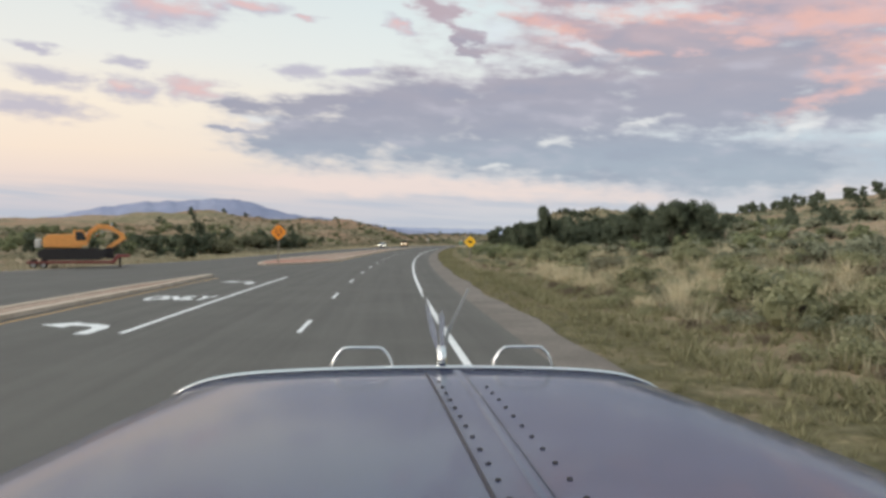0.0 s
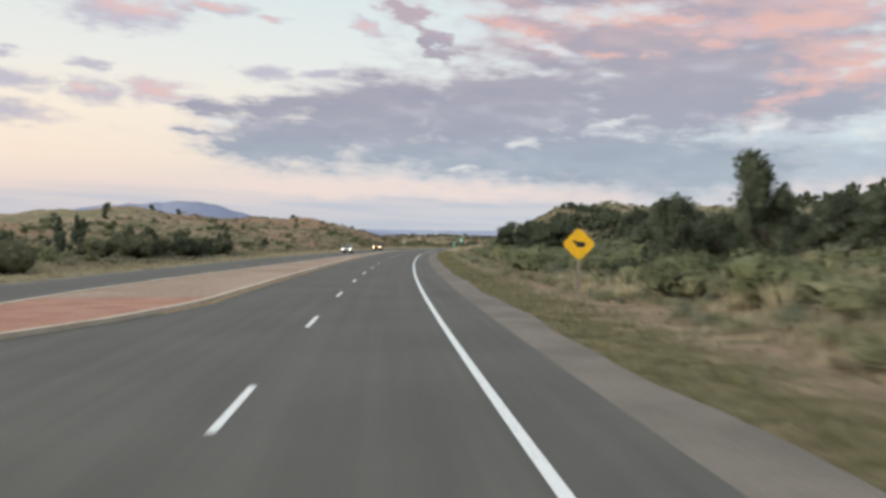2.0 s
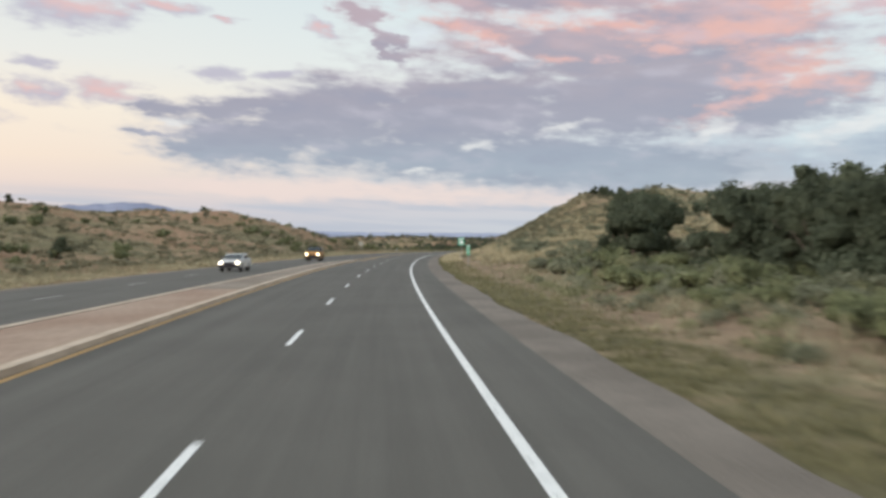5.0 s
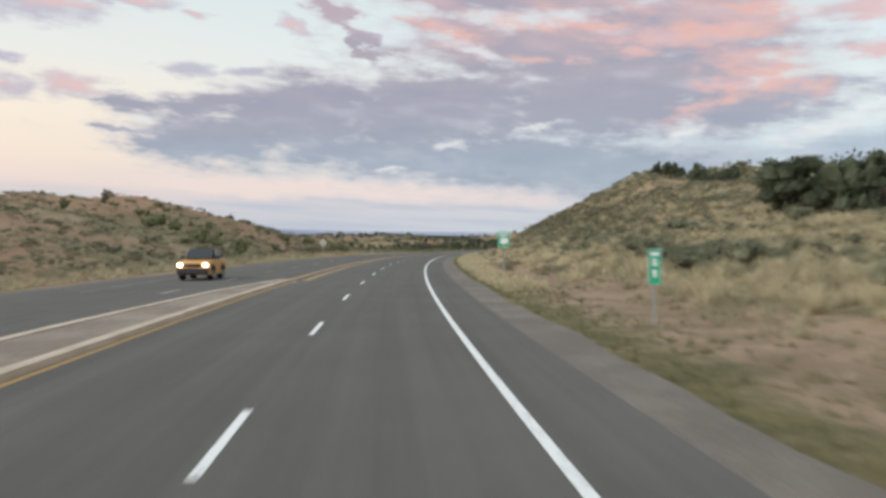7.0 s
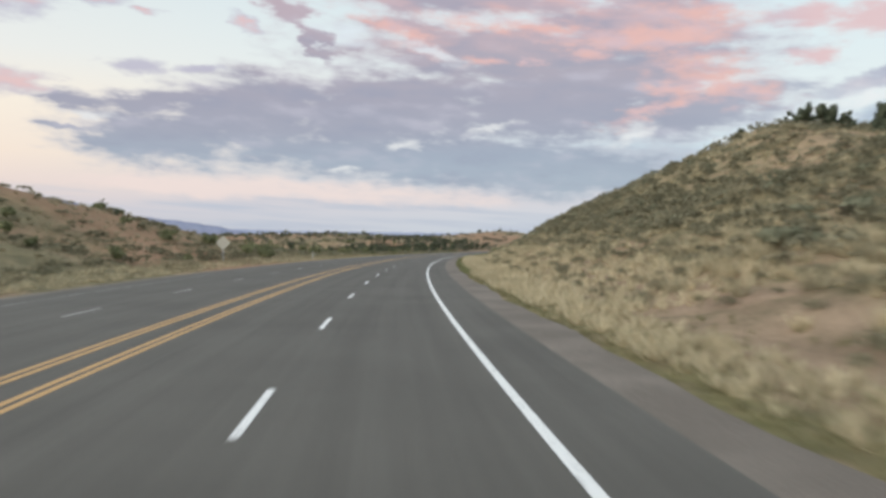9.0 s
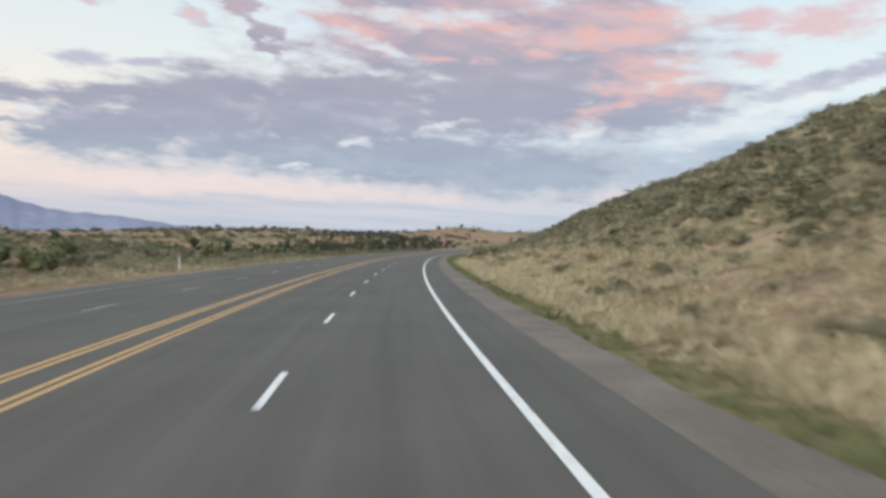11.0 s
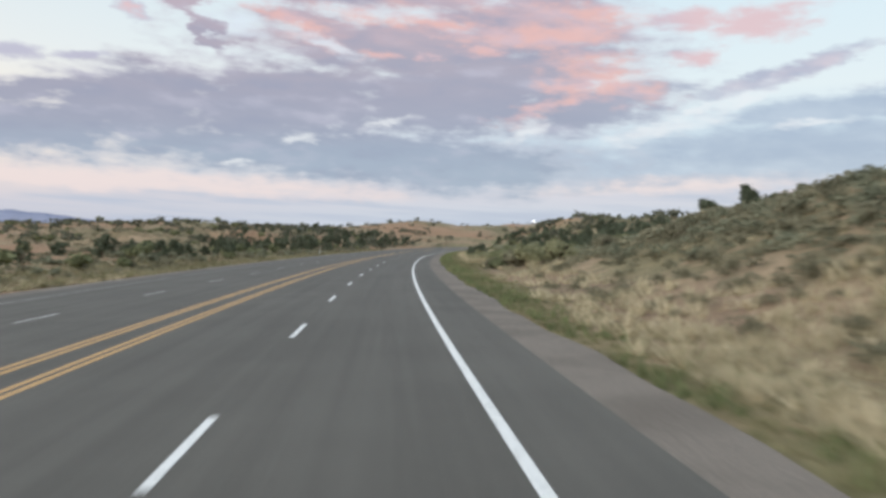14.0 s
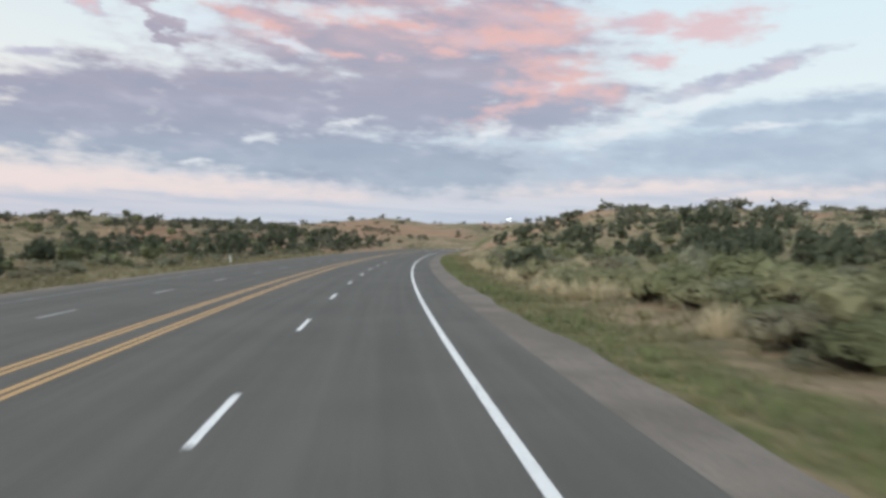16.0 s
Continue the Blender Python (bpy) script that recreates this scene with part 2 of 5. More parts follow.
lamp = bpy.data.lights.new("sun", "SUN")
lamp.energy, lamp.angle, lamp.color = 0.8, radians(25), (1.0, 0.96, 0.91)
sun = new("sun", lamp)
sun.matrix_world = look((0, 0, 50), (math.sin(radians(SUN_AZ)) * 60, -math.cos(radians(SUN_AZ)) * 60, 50 - 60 * math.tan(radians(SUN_EL + 14))))


# ---- materials ----
def material(name, build, rough=0.9, metal=0.0, spec=0.3):
    m = bpy.data.materials.new(name)
    m.use_nodes = True
    k = Net(m.node_tree)
    bsdf = m.node_tree.nodes["Principled BSDF"]
    bsdf.inputs["Roughness"].default_value = rough
    bsdf.inputs["Metallic"].default_value = metal
    bsdf.inputs["Specular IOR Level"].default_value = spec
    build(k, bsdf)
    return m


def bump(k, bsdf, height, strength=0.3, dist=0.02):
    n = k.add("ShaderNodeBump")
    n.inputs["Strength"].default_value, n.inputs["Distance"].default_value = strength, dist
    k.put(n.inputs["Height"], height)
    k.put(bsdf.inputs["Normal"], n.outputs[0])


def place(k):
    return k.add("ShaderNodeNewGeometry").outputs["Position"]


def mottled(name, a, b, scale, rough=0.9, fine_scale=None, amount=0.35, metal=0.0, spec=0.3, relief=0.3):
    """Two colours in large patches, darker and lighter grain on top."""
    def build(k, bsdf):
        at = place(k)
        c = k.mix(k.span(k.noise(at, scale, 5.0), 0.35, 0.65), a, b)
        g = k.noise(at, fine_scale or scale * 14, 4.0, 0.65)
        c = k.mix(1.0, c, k.ramp(g, [(0.3, (1 - amount,) * 3 + (1,)), (0.7, (1 + amount * 0.4,) * 3 + (1,))]), "MULTIPLY")
        k.put(bsdf.inputs["Base Color"], c)
        bump(k, bsdf, g, relief)
    return material(name, build, rough, metal, spec)


def leafy(name, dark, light, rough=0.85, clump=0.45):
    """Foliage: whole plants differ in colour, each leaf or blade a little as well."""
    def build(k, bsdf):
        r = k.add("ShaderNodeNewGeometry").outputs["Random Per Island"]
        at = place(k)
        drift = k.math("ADD", k.math("MULTIPLY", k.noise(at, clump, 2.0), 0.75), k.math("MULTIPLY", k.noise(at, 0.05, 3.0), 0.5))
        v = k.math("ADD", k.math("MULTIPLY", k.math("SUBTRACT", r, 0.5), 0.35), drift)
        c = k.mix(k.span(v, 0.36, 0.9, smooth=False), dark, light)
        k.put(bsdf.inputs["Base Color"], c)
        thin = k.add("ShaderNodeBsdfTranslucent")
        k.put(thin.inputs[0], c)
        both = k.add("ShaderNodeMixShader")
        both.inputs[0].default_value = 0.35
        k.put(both.inputs[1], bsdf.outputs[0])
        k.put(both.inputs[2], thin.outputs[0])
        k.put(k.tree.nodes["Material Output"].inputs[0], both.outputs[0])
    return material(name, build, rough, spec=0.12)


def asphalt_build(k, bsdf):
    uv = k.add("ShaderNodeUVMap").outputs[0]
    parts = k.add("ShaderNodeSeparateXYZ")
    k.put(parts.inputs[0], uv)
    n, s = parts.outputs[0], parts.outputs[1]
    at = place(k)
    grain = k.noise(at, 60.0, 4.0, 0.7)
    patch = k.noise(at, 0.25, 4.0)
    line = k.add("ShaderNodeCombineXYZ")
    k.put(line.inputs[0], k.math("MULTIPLY", n, 1.6))
    k.put(line.inputs[1], k.math("MULTIPLY", s, 0.025))
    drag = k.noise(line.outputs[0], 1.0, 4.0, 0.6)
    v = k.math("ADD", k.math("MULTIPLY", drag, 0.6), k.math("MULTIPLY", patch, 0.4))
    c = k.mix(k.span(v, 0.30, 0.72), (0.106, 0.098, 0.085, 1), (0.147, 0.137, 0.119, 1))
    c = k.mix(1.0, c, k.ramp(grain, [(0.3, (0.7, 0.7, 0.7, 1)), (0.7, (1.2, 1.2, 1.2, 1))]), "MULTIPLY")
    k.put(bsdf.inputs["Base Color"], c)
    bump(k, bsdf, grain, 0.35, 0.01)


def earth_build(k, bsdf):
    at = place(k)
    big = k.noise(at, 0.045, 5.0, 0.6)
    mid = k.noise(at, 0.5, 5.0, 0.65)
    fine_g = k.noise(at, 7.0, 5.0, 0.7)
    sand = k.mix(k.span(mid, 0.35, 0.65), rgb(150, 131, 107), rgb(175, 153, 125))
    straw = k.mix(k.span(mid, 0.35, 0.65), rgb(124, 116, 90), rgb(154, 142, 111))
    c = k.mix(k.span(k.math("ADD", big, k.math("MULTIPLY", k.math("SUBTRACT", mid, 0.5), 0.5)), 0.47, 0.58), straw, sand)
    lie = k.add("ShaderNodeSeparateXYZ")
    k.put(lie.inputs[0], k.add("ShaderNodeUVMap").outputs[0])
    ruddy = k.math("MAXIMUM", k.span(lie.outputs[1], 470.0, 620.0, 0.08, 0.55), k.math("MULTIPLY", k.span(lie.outputs[0], 0.0, -12.0), k.span(lie.outputs[1], 150.0, 230.0, 0.25, 0.66)))
    red = k.math("MULTIPLY", k.span(k.math("ADD", k.noise(at, 0.018, 4.0), k.math("MULTIPLY", ruddy, 0.2)), 0.58, 0.72), ruddy)
    c = k.mix(red, c, rgb(178, 140, 114))
    # turf beside the shoulder, then a bare sandy strip
    parts = k.add("ShaderNodeSeparateXYZ")
    k.put(parts.inputs[0], k.add("ShaderNodeUVMap").outputs[0])
    away = k.math("ADD", parts.outputs[0], k.math("MULTIPLY", k.math("SUBTRACT", k.noise(at, 0.35, 4.0, 0.6), 0.5), 4.0))
    patchy = k.math("MAXIMUM", k.span(k.noise(at, 0.22, 5.0, 0.65), 0.36, 0.56), k.math("MULTIPLY", k.span(parts.outputs[1], 195.0, 212.0), k.span(parts.outputs[1], 300.0, 278.0, 0.0, 0.9)))
    stretch_s = k.math("MULTIPLY", k.span(parts.outputs[1], 28.0, 60.0, 0.15, 1.0), k.span(parts.outputs[1], 482.0, 494.0, 1.0, 0.12))
    bare = k.math("MULTIPLY", k.math("MULTIPLY", k.span(k.math("ADD", away, k.math("MULTIPLY", k.span(parts.outputs[1], 190.0, 210.0), k.span(parts.outputs[1], 300.0, 280.0))), 6.8, 8.0), k.span(away, 13.0, 10.8)), k.math("MULTIPLY", patchy, stretch_s))
    bank = k.math("MULTIPLY", k.span(parts.outputs[1], 180.0, 215.0), k.span(parts.outputs[1], 320.0, 295.0))
    dirt = k.mix(bank, k.mix(k.span(mid, 0.35, 0.65), rgb(140, 118, 99), rgb(161, 137, 115)), k.mix(k.span(mid, 0.35, 0.65), rgb(154, 131, 110), rgb(176, 151, 128)))
    c = k.mix(k.math("MULTIPLY", bare, k.span(bank, 0.0, 1.0, 0.75, 0.9)), c, dirt)
    narrow = k.math("MULTIPLY", k.math("MULTIPLY", k.span(parts.outputs[1], 190.0, 210.0), k.span(parts.outputs[1], 455.0, 440.0)), 1.2)
    turf = k.math("MULTIPLY", k.span(away, 3.6, 4.6), k.span(k.math("ADD", away, narrow), 8.0, 6.6))
    c = k.mix(k.math("MULTIPLY", turf, k.span(k.noise(at, 0.9, 5.0, 0.65), 0.36, 0.6, 0.35, 0.95)), c, k.mix(k.span(k.noise(at, 1.3, 4.0, 0.65), 0.35, 0.68), k.mix(k.span(parts.outputs[1], 440.0, 480.0), k.mix(k.span(parts.outputs[1], 180.0, 280.0), rgb(88, 84, 56), rgb(106, 103, 68)), rgb(88, 96, 56)), k.mix(k.span(parts.outputs[1], 440.0, 480.0), k.mix(k.span(parts.outputs[1], 180.0, 280.0), rgb(122, 113, 80), rgb(144, 135, 96)), rgb(120, 122, 78))))
    c = k.mix(1.0, c, k.ramp(fine_g, [(0.3, (0.62, 0.62, 0.62, 1)), (0.7, (1.15, 1.15, 1.15, 1))]), "MULTIPLY")
    k.put(bsdf.inputs["Base Color"], c)
    bump(k, bsdf, k.math("ADD", fine_g, mid), 0.6, 0.15)


def paint_build(base):
    def build(k, bsdf):
        at = place(k)
        wear = k.noise(at, 9.0, 5.0, 0.7)
        k.put(bsdf.inputs["Base Color"], k.mix(k.span(wear, 0.54, 0.72), base, (0.16, 0.155, 0.145, 1)))
        bump(k, bsdf, wear, 0.15, 0.005)
    return build


ASPHALT = material("asphalt", asphalt_build, 0.85)
EARTH = material("dry_earth", earth_build, 0.95, spec=0.1)
GRAVEL = mottled("shoulder_gravel", (0.192, 0.162, 0.134, 1), (0.258, 0.219, 0.183, 1), 0.4, 0.95, 18.0, 0.4)
WHITE_PAINT = material("white_road_paint", paint_build((0.84, 0.83, 0.80, 1)), 0.7)
WORN_PAINT = mottled("worn_white_paint", (0.20, 0.19, 0.175, 1), (0.42, 0.41, 0.39, 1), 0.7, 0.8, 9.0, 0.4)
DASH_PAINT = mottled("dulled_white_paint", (0.42, 0.41, 0.385, 1), (0.66, 0.65, 0.62, 1), 0.7, 0.8, 9.0, 0.3)
YELLOW_PAINT = material("yellow_road_paint", paint_build((0.58, 0.355, 0.15, 1)), 0.7)
CONCRETE = mottled("pale_concrete", (0.56, 0.445, 0.34, 1), (0.68, 0.555, 0.435, 1), 0.8, 0.9)
RED_PAVING = mottled("red_paving", (0.40, 0.19, 0.13, 1), (0.50, 0.27, 0.19, 1), 0.6, 0.9, 9.0, 0.3)
MEDIAN_GRAVEL = mottled("median_gravel", (0.27, 0.215, 0.17, 1), (0.36, 0.30, 0.245, 1), 0.3, 0.95, 8.0, 0.4)
RED_DIRT = mottled("median_dirt", (0.36, 0.24, 0.175, 1), (0.45, 0.33, 0.25, 1), 0.12, 0.95, 5.0, 0.35)
SAGE = leafy("sage_leaves", (0.130, 0.137, 0.088, 1), (0.355, 0.355, 0.245, 1))
SLOPE_SAGE = leafy("slope_sage_leaves", (0.130, 0.136, 0.090, 1), (0.350, 0.350, 0.240, 1))
YELLOW_BRUSH = leafy("yellow_brush_leaves", (0.165, 0.165, 0.088, 1), (0.410, 0.395, 0.235, 1))
OLIVE = leafy("olive_leaves", (0.102, 0.115, 0.060, 1), (0.300, 0.312, 0.170, 1))
DARK_OLIVE = leafy("dark_olive_leaves", (0.092, 0.094, 0.055, 1), (0.235, 0.228, 0.140, 1))
WEED_GREEN = leafy("weed_leaves", (0.115, 0.138, 0.064, 1), (0.285, 0.310, 0.150, 1))
GREEN_GRASS = leafy("verge_grass", (0.160, 0.150, 0.078, 1), (0.360, 0.325, 0.190, 1))
STRAW = leafy("dry_grass", (0.25, 0.22, 0.142, 1), (0.50, 0.445, 0.305, 1))
BLOND = leafy("blond_grass", (0.40, 0.345, 0.22, 1), (0.72, 0.62, 0.42, 1))
HILL_SCRUB = leafy("hill_scrub_leaves", (0.138, 0.130, 0.084, 1), (0.330, 0.305, 0.205, 1))
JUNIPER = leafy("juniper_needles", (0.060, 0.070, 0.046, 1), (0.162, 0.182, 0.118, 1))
# juniper green lightened for far trees: the air's haze is in the colour
HAZED_JUNIPER = leafy("hazed_juniper_needles", (0.095, 0.098, 0.070, 1), (0.205, 0.203, 0.145, 1))
TWIG_SCRUB = leafy("brown_scrub_twigs", (0.115, 0.088, 0.060, 1), (0.255, 0.205, 0.145, 1))
# bark of the stems, darkened so that it paints shade under the bushes
SHADE_TWIGS = leafy("shade_dark_twigs", (0.030, 0.025, 0.020, 1), (0.085, 0.072, 0.058, 1))
BARK = mottled("juniper_bark", (0.10, 0.075, 0.055, 1), (0.18, 0.14, 0.11, 1), 3.0)


# ---- the line of the road: distance along it and heading (left positive) ----
HEADING = [(-300, 4.75), (0, 4.72), (15, 4.24), (30, 3.68), (59, 2.57), (89, 1.44), (119, 0.34), (148, -0.61), (178, -1.52), (208, -2.67), (237, -4.31), (267, -5.92), (296, -7.63), (326, -9.38), (356, -11.05), (385, -12.36), (415, -13.28), (445, -14.44), (474, -15.60), (505, -17.00), (576, -20.60), (660, -25.20), (760, -31.00), (860, -36.00)]
STEP = 0.5
LINE_S = np.arange(-300, 860 + STEP, STEP)
LINE_H = np.radians(np.interp(LINE_S, [a for a, b in HEADING], [b for a, b in HEADING]))
LINE_X = np.concatenate([[0], np.cumsum(-np.sin(LINE_H[:-1]) * STEP)])
LINE_Y = np.concatenate([[0], np.cumsum(np.cos(LINE_H[:-1]) * STEP)])
zero = int(300 / STEP)
LINE_X, LINE_Y = LINE_X - LINE_X[zero], LINE_Y - LINE_Y[zero]


def spot(s, n):
    """World x, y at s metres along the road, n metres right of the camera's line."""
    h = np.interp(s, LINE_S, LINE_H)
    return np.interp(s, LINE_S, LINE_X) + n * np.cos(h), np.interp(s, LINE_S, LINE_Y) + n * np.sin(h)


def along(x, y):
    """The reverse of spot(), and past the road's ends its straight continuation."""
    over = np.maximum(y - LINE_Y[-1], 0)
    s0 = np.interp(y, LINE_Y, LINE_S) + over
    h = np.interp(s0, LINE_S, LINE_H)
    m = x - np.interp(y, LINE_Y, LINE_X) - over * math.tan(-LINE_H[-1])
    return s0 - m * np.sin(h), m * np.cos(h)


def table(s, d, rows, cols):
    """Bilinear look-up of heights: rows of (s, heights at the distances cols)."""
    ks = np.array([r[0] for r in rows], float)
    v = np.array([r[1] for r in rows], float)
    i = np.clip(np.searchsorted(ks, s) - 1, 0, len(ks) - 2)
    f = np.clip((s - ks[i]) / (ks[i + 1] - ks[i]), 0, 1)
    f = f * f * (3 - 2 * f)
    c = np.array(cols, float)
    j = np.clip(np.searchsorted(c, d) - 1, 0, len(c) - 2)
    g = np.clip((d - c[j]) / (c[j + 1] - c[j]), 0, 1)
    return (v[i, j] * (1 - g) + v[i, j + 1] * g) * (1 - f) + (v[i + 1, j] * (1 - g) + v[i + 1, j + 1] * g) * f


RIGHT_COLS = (5.6, 9, 13, 22, 35, 52, 88, 175)
RIGHT = [(-105, (-0.05, -0.1, 0.3, 1.62, 3.42, 4.5, 6.3, 9)), (70, (-0.05, -0.1, 0.3, 1.44, 3.24, 4.14, 5.85, 9)), (131, (-0.05, -0.2, 0, 0.5, 1.7, 3.3, 5.0, 8.5)),
         (192, (-0.05, -0.1, 0, 0.4, 1.4, 2.8, 5.0, 12)), (227, (-0.05, 0, 0.5, 2.1, 3.6, 4.8, 6.8, 18)), (279, (-0.05, 0.1, 0.9, 3.0, 4.7, 6.4, 8.6, 23)),
         (323, (-0.05, 0.2, 1.53, 5.4, 9.6, 10.4, 10.0, 23)), (349, (-0.05, 0.2, 1.8, 6.48, 13.68, 14.94, 13.95, 13.5)), (384, (-0.05, 0.2, 1.9, 7.3, 13.0, 14.4, 13.0, 12)),
         (419, (-0.05, 0.1, 1.5, 6.5, 10.6, 11.6, 10.5, 10)), (445, (-0.05, 0, 1.1, 5.1, 7.6, 8.4, 8.2, 8.2)), (468, (-0.05, 0, 0.8, 4.1, 6.0, 6.6, 6.6, 7)), (490, (-0.05, -0.1, 0.2, 0.8, 1.5, 2.4, 4, 6.3)),
         (523, (-0.05, -0.1, 0.1, 0.5, 1.0, 1.9, 4, 6.3)), (602, (-0.05, 0, 0.3, 1.17, 4.6, 5.6, 4.6, 6.0)), (645, (-0.05, 0.1, 1.2, 4.2, 8.1, 8.1, 6.8, 7.0)), (680, (-0.05, 0.1, 1.0, 3.6, 5.4, 5.6, 5.8, 7.2))]
LEFT_COLS = (0, 7, 16.5, 30, 51, 82, 143, 248)
LEFT = [(-105, (-0.05, 0, 0.45, 0.9, 1.6, 3, 5, 8)), (87, (-0.05, 0, 0.3, 0.8, 1.6, 2.8, 4.5, 6.5)), (174, (-0.05, 0.1, 0.54, 1.4, 3.2, 4.4, 5.6, 6.8)),
        (244, (-0.05, 0.3, 1.35, 3.4, 5.6, 6.8, 7.6, 9)), (305, (-0.05, 0.6, 2.6, 5.4, 8.0, 13.4, 10.4, 8)), (335, (-0.05, 0.7, 2.9, 6.2, 8.8, 10.6, 10.4, 9.5)), (366, (-0.05, 0.72, 3.2, 8.4, 11.9, 11.9, 11.5, 11)),
        (388, (-0.05, 0.54, 2.5, 6.8, 8.8, 9.2, 9.6, 10)), (419, (-0.05, 0.3, 1.2, 2.4, 2.8, 3.0, 3.4, 4.4)), (488, (-0.05, 0, 0.3, 0.4, 0.8, 1.4, 2.4, 3.6)), (600, (-0.05, 0, 0.3, 0.7, 1.8, 3.2, 4.6, 6.0)), (645, (-0.05, 0, 0.6, 2.6, 5.4, 7.6, 7.8, 8)), (680, (-0.05, 0.1, 1.4, 5.2, 8.2, 9.6, 9.5, 9))]
FAR_EDGE = [(-300, 28), (55, 27.5), (90, 21), (150, 19.8), (240, 17.2), (280, 16.0), (960, 16.0)]


def far_edge(s):
    return np.interp(s, [a for a, b in FAR_EDGE], [b for a, b in FAR_EDGE])


def waves(x, y, size):
    """Smooth hummocks between -1 and 1, about size metres across."""
    total, k = 0, 2 * math.pi / size
    for i, (a, f) in enumerate(((0.3, 1.0), (1.7, 1.13), (2.9, 0.83), (4.1, 1.9), (5.3, 2.3), (0.9, 3.1))):
        total = total + np.sin((x * math.cos(a) + y * math.sin(a)) * k * f + i * 1.7 + 1.3 * np.sin((x * math.sin(a) - y * math.cos(a)) * k * 0.6 + i)) / (1 + 0.8 * i)
    return total / 2.2


def height(x, y):
    """The lie of the land."""
    x, y = np.asarray(x, float), np.asarray(y, float)
    s, n = along(x, y)
    sc = np.clip(s, -104, 679)
    fe = far_edge(s)
    r = table(sc, np.clip(n, 5.6, 174.9), RIGHT, RIGHT_COLS)
    le = table(sc, np.clip(-n - fe, 0, 247.9), LEFT, LEFT_COLS)
    off = np.where(n > 0, n - 5.6, -n - fe)
    z = np.where(n > 0, r, le)
    out = np.clip(off / 40, 0, 1)
    z = z + waves(x, y, 23) * (0.10 + 0.9 * out) * np.clip(off / 6, 0, 1) + waves(x + 31, y, 7) * 0.16 * np.clip(off / 4, 0, 1)
    z = z + np.clip(waves(x + 5, y, 38), 0, 1) * np.where(n < 0, 3.0, 1.8) * np.clip((s - 470) / 90, 0, 1) * np.clip((off - 14) / 25, 0, 1) * np.clip(1 + (n + 70) / 80, 0.25, 1)
    far = np.clip((s - 600) / 300, 0, 1)
    wide = np.clip((np.abs(n) - 150) / 500, 0, 1)
    gone = np.maximum(far * np.clip(off / 30 + np.clip((s - 700) / 60, 0, 1), 0, 1), wide)
    z = z * (1 - gone) + gone * (9 + 6.0 * waves(x, y, 310) + 2.6 * waves(x + 90, y, 120) + 1.2 * waves(x, y + 40, 45) + np.clip((s - 800) / 800, 0, 1) * 8) * (1 - 0.5 * np.clip((-n - 60) / 140, 0, 1) * np.clip((s - 380) / 60, 0, 1))
    return np.where(off < 0, np.where(s < 740, np.where(n > 3.9, -0.05, -0.12), z), z) + rise(s) * np.clip(1 - (np.abs(n) - 150) / 200, 0, 1)


def sheet(name, verts, faces, mat, uv=None, smooth=False):
    me = bpy.data.meshes.new(name)
    me.from_pydata(verts, [], faces)
    if uv is not None:
        lay = me.uv_layers.new(name="UVMap")
        idx = np.empty(len(me.loops), int)
        me.loops.foreach_get("vertex_index", idx)
        lay.data.foreach_set("uv", np.asarray(uv, np.float32)[idx].ravel())
    if smooth:
        me.polygons.foreach_set("use_smooth", np.ones(len(me.polygons), bool))
    me.materials.append(mat)
    return new(name, me)


def grid_faces(rows, cols):
    i = np.arange(rows - 1)[:, None] * cols + np.arange(cols - 1)[None, :]
    return np.stack([i, i + 1, i + 1 + cols, i + cols], -1).reshape(-1, 4).tolist()


# the ground: one sheet to the horizon
gy = np.concatenate([-np.geomspace(90, 900, 10)[::-1], np.arange(-84, 640, 2.0), np.geomspace(642, 4800, 74)])
gm = np.concatenate([np.arange(0, 42, 1.0), np.geomspace(43, 4600, 62)])
gm = np.concatenate([-gm[:0:-1], gm])
cx = np.interp(gy, LINE_Y, LINE_X) + np.maximum(gy - LINE_Y[-1], 0) * math.tan(-LINE_H[-1])
GX = cx[:, None] + gm[None, :]
GY = np.repeat(gy[:, None], len(gm), 1)
GZ = height(GX, GY)
ground = sheet("ground", np.stack([GX, GY, GZ], -1).reshape(-1, 3).tolist(), grid_faces(len(gy), len(gm)), EARTH, np.stack(along(GX, GY)[::-1], -1).reshape(-1, 2), smooth=True)
tagged(ground, "dry sandy earth with straw-coloured grass", "ground", kind="structure")


def strip(name, s0, s1, left, right, z, mat, step=2.0, thick=0.0, cols=1):
    """A ribbon along the road between two offsets (numbers or functions of s), with skirts if it is thick."""
    ss = np.linspace(s0, s1, max(2, int(abs(s1 - s0) / step) + 1))
    a = np.array([left(q) if callable(left) else left for q in ss], float)
    b = np.array([right(q) if callable(right) else right for q in ss], float)
    lanes = [a + (b - a) * i / cols for i in range(cols + 1)]
    zs = [z] * (cols + 1)
    if thick:
        lanes, zs = [a] + lanes + [b], [z - thick] + zs + [z - thick]
    verts, uv = [], []
    for i, q in enumerate(ss):
        for lane, h in zip(lanes, zs):
            x, y = spot(q, lane[i])
            verts.append((x, y, h + float(rise(q))))
            uv.append((lane[i], q))
    faces = grid_faces(len(ss), len(lanes))
    if thick:
        faces += [tuple(range(len(lanes))), tuple(range(len(verts) - len(lanes), len(verts)))]
    return sheet(name, verts, faces, mat, uv)


